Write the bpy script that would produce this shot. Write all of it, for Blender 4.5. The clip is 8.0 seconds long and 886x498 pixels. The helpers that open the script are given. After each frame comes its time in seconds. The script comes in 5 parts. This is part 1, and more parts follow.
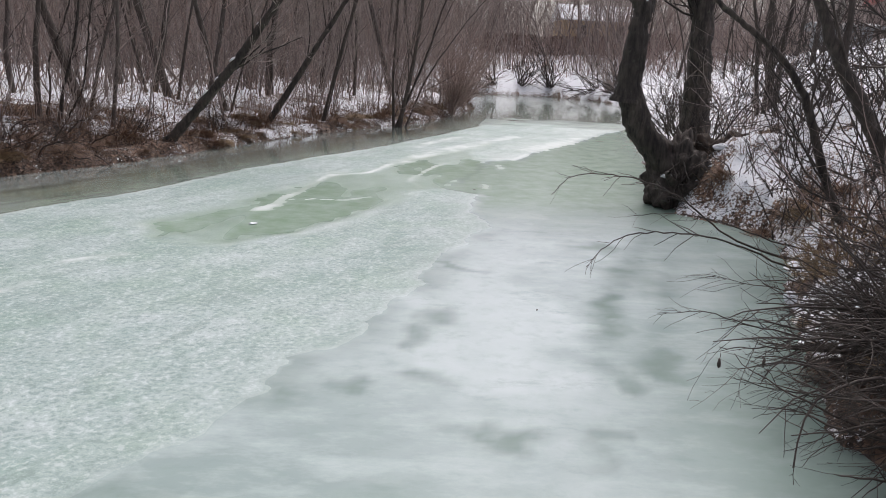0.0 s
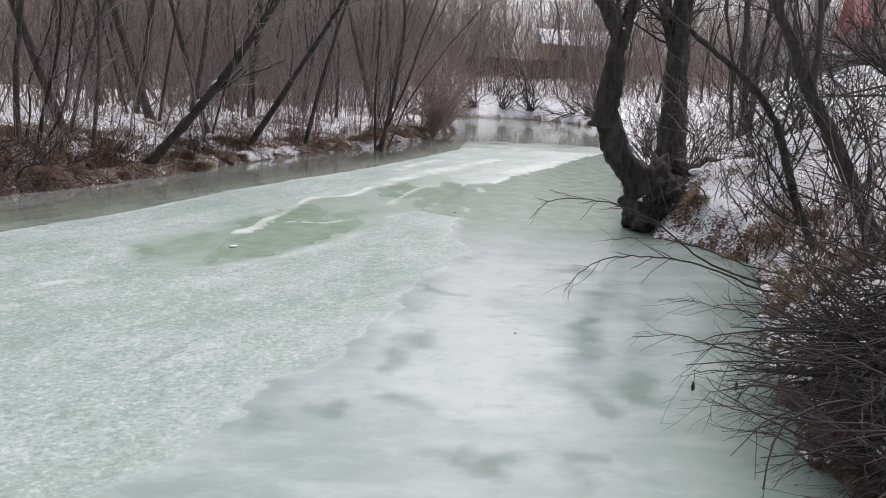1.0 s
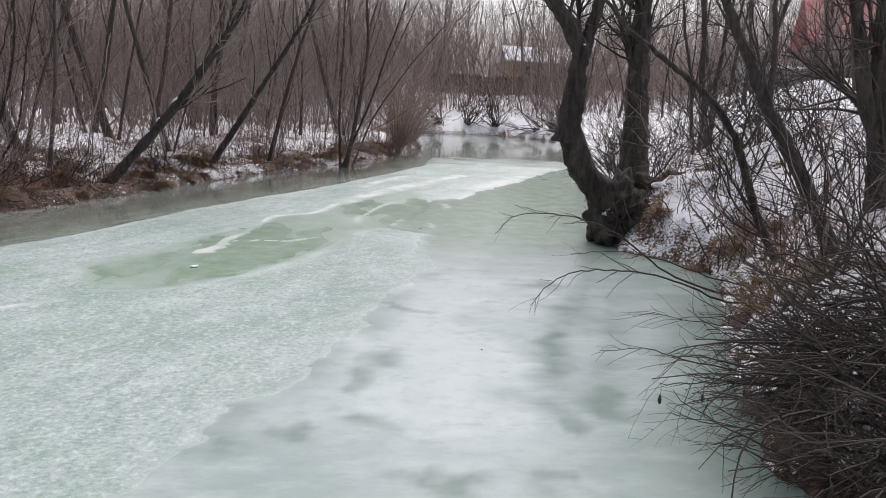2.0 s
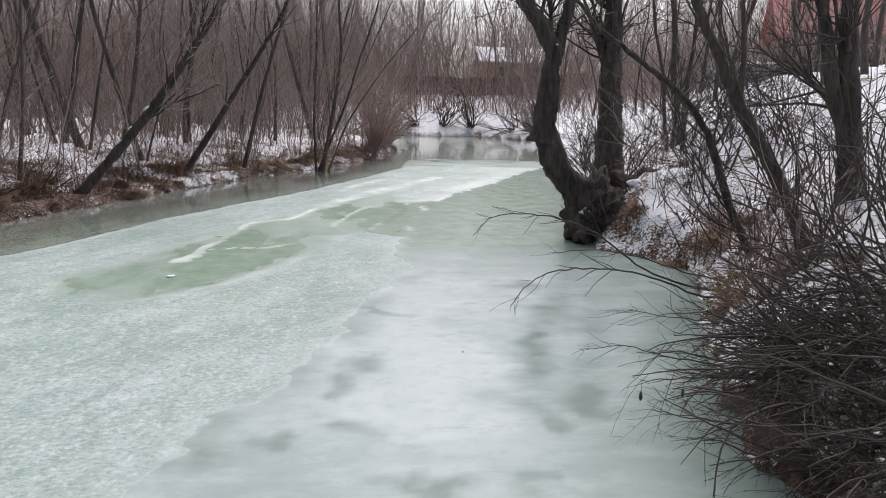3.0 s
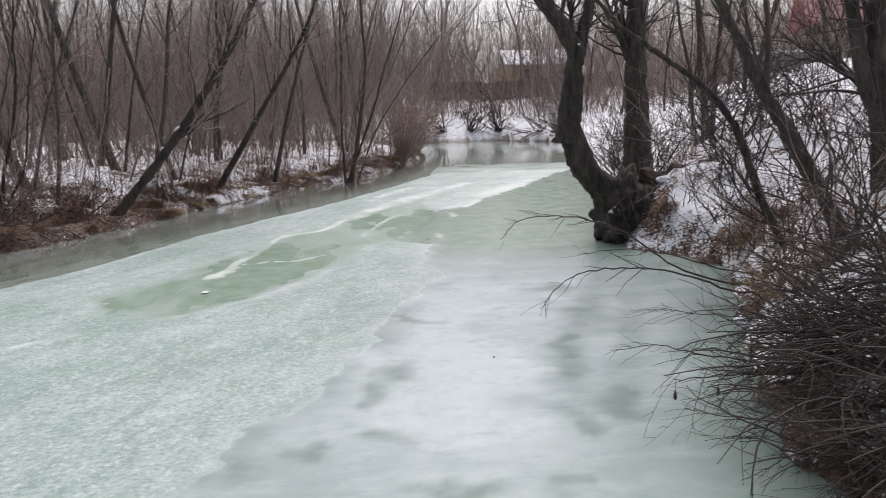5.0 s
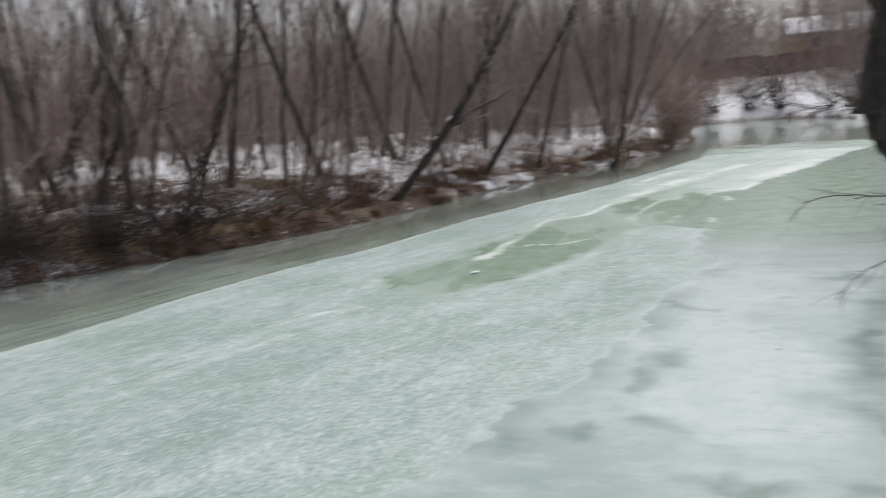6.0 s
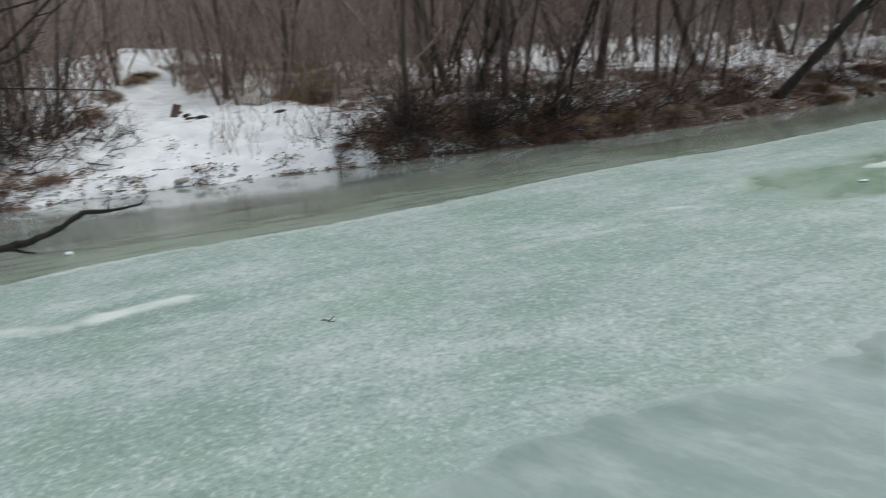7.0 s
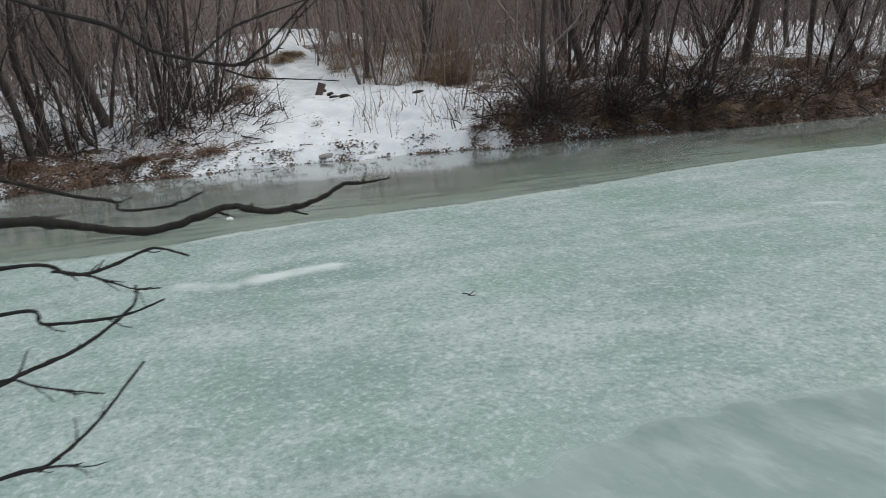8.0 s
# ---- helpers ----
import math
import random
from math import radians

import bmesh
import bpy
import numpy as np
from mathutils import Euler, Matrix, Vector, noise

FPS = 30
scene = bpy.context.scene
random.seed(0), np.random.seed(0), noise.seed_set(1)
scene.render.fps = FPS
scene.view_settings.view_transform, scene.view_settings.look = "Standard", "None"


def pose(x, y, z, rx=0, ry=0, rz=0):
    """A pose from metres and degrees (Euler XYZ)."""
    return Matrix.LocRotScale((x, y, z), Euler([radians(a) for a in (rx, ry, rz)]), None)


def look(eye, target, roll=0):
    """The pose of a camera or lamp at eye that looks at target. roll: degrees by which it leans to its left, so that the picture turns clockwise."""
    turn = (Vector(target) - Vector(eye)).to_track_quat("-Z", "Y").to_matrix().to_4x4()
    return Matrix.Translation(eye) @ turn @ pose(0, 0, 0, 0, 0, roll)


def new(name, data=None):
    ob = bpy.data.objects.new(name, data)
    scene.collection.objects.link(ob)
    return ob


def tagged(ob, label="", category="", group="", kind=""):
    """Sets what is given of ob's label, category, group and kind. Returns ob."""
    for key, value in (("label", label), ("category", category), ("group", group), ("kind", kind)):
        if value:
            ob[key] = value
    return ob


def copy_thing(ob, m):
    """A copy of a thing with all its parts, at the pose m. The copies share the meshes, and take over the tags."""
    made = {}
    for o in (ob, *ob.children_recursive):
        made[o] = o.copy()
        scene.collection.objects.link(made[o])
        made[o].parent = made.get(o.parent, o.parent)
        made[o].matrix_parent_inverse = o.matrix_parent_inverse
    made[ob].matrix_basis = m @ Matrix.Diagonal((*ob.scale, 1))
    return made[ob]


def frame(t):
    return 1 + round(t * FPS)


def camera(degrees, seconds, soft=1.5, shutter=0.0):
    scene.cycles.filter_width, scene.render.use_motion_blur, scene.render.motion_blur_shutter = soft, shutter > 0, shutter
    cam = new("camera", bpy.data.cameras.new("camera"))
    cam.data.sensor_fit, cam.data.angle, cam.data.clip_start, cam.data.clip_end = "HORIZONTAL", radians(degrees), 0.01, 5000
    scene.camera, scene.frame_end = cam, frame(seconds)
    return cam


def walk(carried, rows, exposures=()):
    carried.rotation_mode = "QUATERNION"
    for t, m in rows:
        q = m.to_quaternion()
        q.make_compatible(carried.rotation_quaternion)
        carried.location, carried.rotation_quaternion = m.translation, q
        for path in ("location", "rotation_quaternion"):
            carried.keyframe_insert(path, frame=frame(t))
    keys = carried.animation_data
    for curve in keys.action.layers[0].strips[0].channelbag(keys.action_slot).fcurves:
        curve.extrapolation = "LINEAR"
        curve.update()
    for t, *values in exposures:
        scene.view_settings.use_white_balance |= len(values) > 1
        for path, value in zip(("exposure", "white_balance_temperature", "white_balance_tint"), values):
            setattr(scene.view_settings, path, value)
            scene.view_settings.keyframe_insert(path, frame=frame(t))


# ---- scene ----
cam = camera(62.0, 8.0, soft=0.7, shutter=0.35)
PATH = [
    (0, (-0.087, 0.061, 2.587), (-0.075, 1.999, 2.093), 2.6),
    (0.5, (-0.073, 0.014, 2.612), (-0.039, 1.959, 2.145), 3.1),
    (1, (-0.056, -0.012, 2.637), (0.002, 1.939, 2.201), 3.0),
    (1.5, (-0.036, 0.032, 2.63), (0.069, 1.988, 2.226), 3.1),
    (3, (-0.017, 0.067, 2.642), (0.184, 2.02, 2.259), 1.4),
    (3.5, (-0.016, 0.021, 2.667), (0.203, 1.974, 2.292), 1.3),
    (4, (0.022, 0.027, 2.652), (0.241, 1.982, 2.291), 0.9),
    (4.2, (0.042, 0.029, 2.658), (0.26, 1.984, 2.3), 0.6),
    (5.3, (0.058, 0.079, 2.635), (0.075, 2.045, 2.265), -2.6),
    (5.5, (0.031, 0.094, 2.615), (-0.056, 2.058, 2.246), -3.0),
    (6, (-0.031, 0.08, 2.568), (-0.612, 1.959, 2.204), -4.5),
    (6.2, (-0.031, 0.067, 2.548), (-0.865, 1.841, 2.15), -4.3),
    (6.5, (-0.031, 0.04, 2.506), (-1.101, 1.668, 2.053), -3.9),
    (6.7, (-0.019, 0.018, 2.471), (-1.205, 1.547, 1.965), -4.2),
    (7, (0.023, -0.02, 2.44), (-1.351, 1.326, 1.891), -5.2),
    (7.5, (0.075, -0.13, 2.473), (-1.455, 1.028, 1.907), -5.9),
    (8, (0.115, -0.377, 2.52), (-1.46, 0.716, 1.951), -4.8),
]
walk(cam, [(t, look(eye, target, roll)) for t, eye, target, roll in PATH],
     exposures=[(0, 0.26, 6600, 15), (4.2, 0.3, 6600, 15), (5.5, 0.24, 6600, 14), (6.5, 0.02, 6550, 6), (7, -0.15, 6450, 4), (8, -0.2, 6400, 4)])

# ---- light ----
world = bpy.data.worlds.new("overcast")
scene.world = world
world.use_nodes = True
wn, wl = world.node_tree.nodes, world.node_tree.links
sky = wn.new("ShaderNodeTexSky")
sky.sky_type, sky.sun_disc = "NISHITA", False
sky.sun_elevation, sky.sun_rotation = radians(58), radians(15)
sky.air_density, sky.dust_density, sky.ozone_density = 1.0, 4.0, 2.0
veil = wn.new("ShaderNodeHueSaturation")      # thin cloud takes the blue out
veil.inputs["Saturation"].default_value = 0.4
wl.new(sky.outputs[0], veil.inputs["Color"])
wl.new(veil.outputs[0], wn["Background"].inputs["Color"])
wn["Background"].inputs["Strength"].default_value = 0.145
sun = new("sun", bpy.data.lights.new("sun", "SUN"))
sun.data.energy, sun.data.angle, sun.data.color = 1.4, radians(45), (1.0, 0.985, 0.97)
sun.matrix_world = look((0, 0, 30), (-4.1, -15.3, 4.6))


# ---- small tools ----
def rand(seed):
    return np.random.default_rng(seed)


def smooth(a, b, x):
    t = np.clip((x - a) / (b - a), 0, 1)
    return t * t * (3 - 2 * t)


def lattice(ix, iy, seed):
    h = (ix.astype(np.int64) * 374761393 + iy.astype(np.int64) * 668265263 + seed * 1442695041) & 0x7FFFFFFF
    h = ((h ^ (h >> 13)) * 1274126177) & 0x7FFFFFFF
    return ((h ^ (h >> 16)) & 0xFFFF) / 65535.0


def grain(x, y, size, seed=0, octaves=3):
    """Soft lumps between 0 and 1, of that size in metres."""
    total, amount, weight = 0.0, 0.0, 1.0
    for o in range(octaves):
        u, v = x / size * 2 ** o + 17.3 * o, y / size * 2 ** o - 9.1 * o
        i, j = np.floor(u), np.floor(v)
        f, g = u - i, v - j
        f, g = f * f * (3 - 2 * f), g * g * (3 - 2 * g)
        a = lattice(i, j, seed + o) * (1 - f) + lattice(i + 1, j, seed + o) * f
        b = lattice(i, j + 1, seed + o) * (1 - f) + lattice(i + 1, j + 1, seed + o) * f
        total, amount, weight = total + weight * (a * (1 - g) + b * g), amount + weight, weight * 0.5
    return total / amount


def curve_through(points, step=12):
    """Catmull-Rom through the points."""
    p = np.array(points, float)
    p = np.vstack([2 * p[0] - p[1], p, 2 * p[-1] - p[-2]])
    out = []
    for i in range(1, len(p) - 2):
        for k in range(step):
            t = k / step
            out.append(0.5 * (2 * p[i] + (p[i + 1] - p[i - 1]) * t + (2 * p[i - 1] - 5 * p[i] + 4 * p[i + 1] - p[i + 2]) * t * t
                              + (3 * p[i] - p[i - 1] - 3 * p[i + 1] + p[i + 2]) * t ** 3))
    out.append(p[-2])
    return np.array(out)


def line_distance(x, y, line):
    """Distance of many points from a polyline."""
    best = np.full(x.shape, 1e9)
    for (ax, ay), (bx, by) in zip(line[:-1], line[1:]):
        dx, dy = bx - ax, by - ay
        t = np.clip(((x - ax) * dx + (y - ay) * dy) / (dx * dx + dy * dy + 1e-12), 0, 1)
        best = np.minimum(best, (x - ax - t * dx) ** 2 + (y - ay - t * dy) ** 2)
    return np.sqrt(best)


def within(x, y, ring):
    inside = np.zeros(x.shape, bool)
    for (ax, ay), (bx, by) in zip(ring, np.roll(ring, -1, 0)):
        if ay != by:
            inside ^= ((ay > y) != (by > y)) & (x < (bx - ax) * (y - ay) / (by - ay) + ax)
    return inside


def quads(name, v, f):
    """A mesh from arrays of corners and four-cornered faces."""
    me = bpy.data.meshes.new(name)
    n, m = len(v), len(f)
    me.vertices.add(n)
    me.vertices.foreach_set("co", np.ascontiguousarray(v, np.float32).ravel())
    me.loops.add(4 * m)
    me.polygons.add(m)
    me.loops.foreach_set("vertex_index", np.ascontiguousarray(f, np.int32).ravel())
    me.polygons.foreach_set("loop_start", np.arange(0, 4 * m, 4, dtype=np.int32))
    me.polygons.foreach_set("use_smooth", np.ones(m, bool))
    me.update(calc_edges=True)
    me.validate()
    return me


def part(name, me, material, parent=None, label=""):
    if isinstance(me, bmesh.types.BMesh):
        bm, me = me, bpy.data.meshes.new(name)
        bm.to_mesh(me)
        bm.free()
    if not me.materials:
        me.materials.append(material)
    ob = new(name, me)
    ob.parent = parent
    return tagged(ob, label)


def unit(a):
    return a / (np.linalg.norm(a, axis=-1, keepdims=True) + 1e-9)


def tubes(p, r, k):
    """Tapered round rods along paths p (rods, points, 3) of radii r (rods, points) with k sides."""
    t = unit(np.gradient(p, axis=1))
    ref = np.where(np.abs(t[..., 2:3]) < 0.9, [0.0, 0.0, 1.0], [1.0, 0.0, 0.0])
    u = unit(np.cross(t, ref))
    w = np.cross(t, u)
    a = np.arange(k) * 2 * np.pi / k
    ring = np.cos(a)[:, None] * u[:, :, None, :] + np.sin(a)[:, None] * w[:, :, None, :]
    v = p[:, :, None, :] + r[:, :, None, None] * ring
    rods, n = p.shape[:2]
    base = (np.arange(rods) * n * k)[:, None, None]
    i, j = np.arange(n - 1)[None, :, None] * k, np.arange(k)[None, None, :]
    j2 = (j + 1) % k
    f = np.stack([base + i + j, base + i + j2, base + i + k + j2, base + i + k + j], -1)
    return v.reshape(-1, 3), f.reshape(-1, 4)


def ribbons(p, w):
    """Thin blades along paths p, half as wide as w."""
    t = unit(np.gradient(p, axis=1))
    side = unit(np.cross(t, [0.3, 0.5, 0.81])) * w[..., None]
    v = np.stack([p - side, p + side], 2)
    rods, n = p.shape[:2]
    base = (np.arange(rods) * n * 2)[:, None]
    i = np.arange(n - 1)[None] * 2
    f = np.stack([base + i, base + i + 1, base + i + 3, base + i + 2], -1)
    return v.reshape(-1, 3), f.reshape(-1, 4)


def joined(*pieces):
    v, f, at = [], [], 0
    for a, b in pieces:
        v.append(a), f.append(b + at)
        at += len(a)
    return np.vstack(v), np.vstack(f)


def grown(rng, base, way, length, n, wander=0.15, lift=0.0):
    """Paths that wander from their bases."""
    base, d = np.asarray(base, float), unit(np.asarray(way, float))
    p, step = [base], (np.asarray(length, float) / (n - 1))[:, None]
    for _ in range(n - 1):
        d = unit(d + rng.normal(0, wander, d.shape) + np.array([0, 0, lift]))
        p.append(p[-1] + d * step)
    return np.stack(p, 1)


def sprouts(rng, p, r, count, low, high, spread, share):
    """Bases, ways and radii for branches on the rods p."""
    rods, n = p.shape[:2]
    who = rng.integers(0, rods, count)
    t = rng.uniform(low, high, count) * (n - 1.001)
    i = t.astype(int)
    f = (t - i)[:, None]
    at = p[who, i] * (1 - f) + p[who, i + 1] * f
    t = unit(p[who, i + 1] - p[who, i])
    out = unit(np.cross(t, unit(rng.normal(0, 1, (count, 3)))))
    a = rng.normal(spread, 0.2, count)[:, None]
    return at, unit(t * np.cos(a) + out * np.sin(a)), r[who, i] * share, i / (n - 1)


def taper(r0, n, tip=0.25, power=1.0):
    r0 = np.atleast_1d(r0)
    return r0[:, None] * (1 - (1 - tip) * np.linspace(0, 1, n) ** power)


def box(bm, x0, x1, y0, y1, z0, z1):
    v = [bm.verts.new((x, y, z)) for z in (z0, z1) for x, y in ((x0, y0), (x1, y0), (x1, y1), (x0, y1))]
    for f in ((3, 2, 1, 0), (4, 5, 6, 7), (0, 1, 5, 4), (1, 2, 6, 5), (2, 3, 7, 6), (3, 0, 4, 7)):
        bm.faces.new([v[i] for i in f])


def solid(name, size, material_used, parent, at=(0, 0, 0), label=""):
    bm = bmesh.new()
    box(bm, *size)
    ob = part(name, bm, material_used, parent, label)
    ob.location = at
    return ob


# ---- materials ----
def material(name):
    m = bpy.data.materials.new(name)
    m.use_nodes = True
    return m, m.node_tree.nodes, m.node_tree.links, m.node_tree.nodes["Principled BSDF"]


def noise_node(n, l, scale, detail=6, rough=0.6, vector=None, stretch=None):
    t = n.new("ShaderNodeTexNoise")
    t.inputs["Scale"].default_value, t.inputs["Detail"].default_value, t.inputs["Roughness"].default_value = scale, detail, rough
    if vector is None:
        vector = n.new("ShaderNodeTexCoord").outputs["Object"]
    if stretch:
        mp = n.new("ShaderNodeMapping")
        mp.inputs["Scale"].default_value = stretch
        l.new(vector, mp.inputs["Vector"])
        vector = mp.outputs[0]
    l.new(vector, t.inputs["Vector"])
    return t.outputs["Fac"]


def ramp(n, l, value, stops):
    r = n.new("ShaderNodeValToRGB")
    while len(r.color_ramp.elements) < len(stops):
        r.color_ramp.elements.new(0.5)
    for e, (at, c) in zip(r.color_ramp.elements, stops):
        e.position, e.color = at, (c, c, c, 1) if isinstance(c, (int, float)) else (*c, 1)
    l.new(value, r.inputs[0])
    return r.outputs[0]


def blend(n, l, fac, a, b, mode="MIX"):
    m = n.new("ShaderNodeMix")
    m.data_type, m.blend_type = "RGBA", mode
    for s, v in ((m.inputs[0], fac), (m.inputs[6], a), (m.inputs[7], b)):
        if isinstance(v, (int, float)):
            s.default_value = v
        elif isinstance(v, tuple):
            s.default_value = (*v, 1)
        else:
            l.new(v, s)
    return m.outputs[2]


def bump(n, l, bsdf, height, strength, distance):
    b = n.new("ShaderNodeBump")
    b.inputs["Strength"].default_value, b.inputs["Distance"].default_value = strength, distance
    l.new(height, b.inputs["Height"])
    l.new(b.outputs[0], bsdf.inputs["Normal"])


def sums(n, l, op, a, b):
    m = n.new("ShaderNodeMath")
    m.operation = op
    for s, v in zip(m.inputs, (a, b)):
        if isinstance(v, (int, float)):
            s.default_value = v
        else:
            l.new(v, s)
    return m.outputs[0]


def sums_vector(n, l, vector, value, amount):
    """The vector shifted by a value."""
    m = n.new("ShaderNodeVectorMath")
    m.operation = "ADD"
    l.new(vector, m.inputs[0])
    l.new(sums(n, l, "MULTIPLY", value, amount), m.inputs[1])
    return m.outputs[0]


def bark_material(name, dark, light, size=18.0, relief=0.8, lichen=0.0):
    m, n, l, b = material(name)
    fur = noise_node(n, l, size, 8, 0.65, stretch=(1, 1, 0.18))
    big = noise_node(n, l, 1.3, 4)
    c = blend(n, l, ramp(n, l, fur, [(0.32, 0.0), (0.68, 1.0)]), dark, light)
    c = blend(n, l, ramp(n, l, big, [(0.4, 0.0), (0.75, 0.55)]), c, tuple(0.5 * a for a in dark))
    if lichen:
        spots = noise_node(n, l, 7.0, 5)
        c = blend(n, l, ramp(n, l, spots, [(0.6, 0.0), (0.72, lichen)]), c, (0.17, 0.18, 0.13))
    own = n.new("ShaderNodeObjectInfo").outputs["Random"]
    hsv = n.new("ShaderNodeHueSaturation")
    l.new(sums(n, l, "ADD", sums(n, l, "MULTIPLY", own, 0.5), 0.75), hsv.inputs["Value"])
    l.new(c, hsv.inputs["Color"])
    l.new(hsv.outputs[0], b.inputs["Base Color"])
    b.inputs["Roughness"].default_value = 0.85
    bump(n, l, b, fur, relief, 0.03)
    return m


def stem_material(name, dark, light, rough=0.75):
    """Thin stems, each of its own shade."""
    m, n, l, b = material(name)
    isle = n.new("ShaderNodeNewGeometry").outputs["Random Per Island"]
    spot = noise_node(n, l, 9.0, 3)
    c = blend(n, l, isle, dark, light)
    c = blend(n, l, ramp(n, l, spot, [(0.45, 0.0), (0.7, 0.5)]), c, tuple(0.6 * a for a in dark))
    l.new(c, b.inputs["Base Color"])
    b.inputs["Roughness"].default_value = rough
    return m


BARK_BLACK = bark_material("old_willow_bark", (0.009, 0.007, 0.006), (0.10, 0.08, 0.068), 11, 1.0, 0.25)
BARK_GREY = bark_material("alder_bark", (0.036, 0.029, 0.025), (0.125, 0.10, 0.086), 20, 0.8, 0.25)
BARK_WOOD = bark_material("young_alder_bark", (0.06, 0.048, 0.042), (0.19, 0.155, 0.135), 20, 0.6, 0.4)
BARK_BIRCH = bark_material("pale_bark", (0.25, 0.22, 0.19), (0.55, 0.5, 0.45), 6, 0.3)
TWIG_DARK = stem_material("dark_twigs", (0.019, 0.0145, 0.0125), (0.07, 0.052, 0.045))
TWIG_RED = stem_material("red_brown_stems", (0.17, 0.122, 0.107), (0.46, 0.345, 0.305))
TWIG_GREY = stem_material("grey_brown_stems", (0.16, 0.128, 0.116), (0.44, 0.36, 0.325))
STRAW = stem_material("dry_grass", (0.13, 0.085, 0.05), (0.40, 0.28, 0.165), 0.8)
STRAW_DARK = stem_material("wet_dry_grass", (0.065, 0.038, 0.026), (0.29, 0.175, 0.115), 0.8)
LEAF = stem_material("withered_leaves", (0.028, 0.019, 0.015), (0.15, 0.10, 0.072), 0.8)
TWIG_NEAR = stem_material("grey_brown_willow_twigs", (0.019, 0.0145, 0.0125), (0.092, 0.071, 0.061))
BARK_NEAR = bark_material("dark_branch_bark", (0.009, 0.007, 0.006), (0.034, 0.027, 0.023), 70, 0.8)


def ground_material():
    m, n, l, b = material("snow_and_litter")
    snow = n.new("ShaderNodeAttribute")
    snow.attribute_name = "snow"
    fine, mid = noise_node(n, l, 22.0, 8, 0.7), noise_node(n, l, 4.5, 6, 0.65)
    edge = sums(n, l, "ADD", sums(n, l, "MULTIPLY", sums(n, l, "ADD", fine, -0.5), 2.5), sums(n, l, "MULTIPLY", sums(n, l, "ADD", mid, -0.5), 1.1))
    cover = ramp(n, l, sums(n, l, "ADD", snow.outputs["Fac"], edge), [(0.44, 0.0), (0.56, 1.0)])
    leaf = n.new("ShaderNodeTexVoronoi")
    leaf.inputs["Scale"].default_value = 19.0
    l.new(n.new("ShaderNodeTexCoord").outputs["Object"], leaf.inputs["Vector"])
    litter = ramp(n, l, leaf.outputs["Color"], [(0.15, (0.04, 0.024, 0.017)), (0.45, (0.13, 0.076, 0.052)), (0.8, (0.28, 0.175, 0.12))])
    litter = blend(n, l, ramp(n, l, mid, [(0.4, 0.0), (0.75, 0.6)]), litter, (0.034, 0.024, 0.018))
    white = blend(n, l, ramp(n, l, mid, [(0.3, 0.0), (0.8, 1.0)]), (0.86, 0.87, 0.89), (0.72, 0.74, 0.78))
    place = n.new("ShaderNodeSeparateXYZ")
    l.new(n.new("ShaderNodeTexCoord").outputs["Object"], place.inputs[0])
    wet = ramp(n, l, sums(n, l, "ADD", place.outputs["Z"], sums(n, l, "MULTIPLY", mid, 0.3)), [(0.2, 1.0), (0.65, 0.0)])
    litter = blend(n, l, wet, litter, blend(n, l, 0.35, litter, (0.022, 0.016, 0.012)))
    l.new(blend(n, l, cover, litter, white), b.inputs["Base Color"])
    b.inputs["Roughness"].default_value = 0.8
    high = sums(n, l, "ADD", sums(n, l, "MULTIPLY", cover, 0.8), sums(n, l, "MULTIPLY", sums(n, l, "ADD", fine, leaf.outputs["Distance"]), sums(n, l, "SUBTRACT", 1.1, cover)))
    bump(n, l, b, high, 0.9, 0.03)
    return m


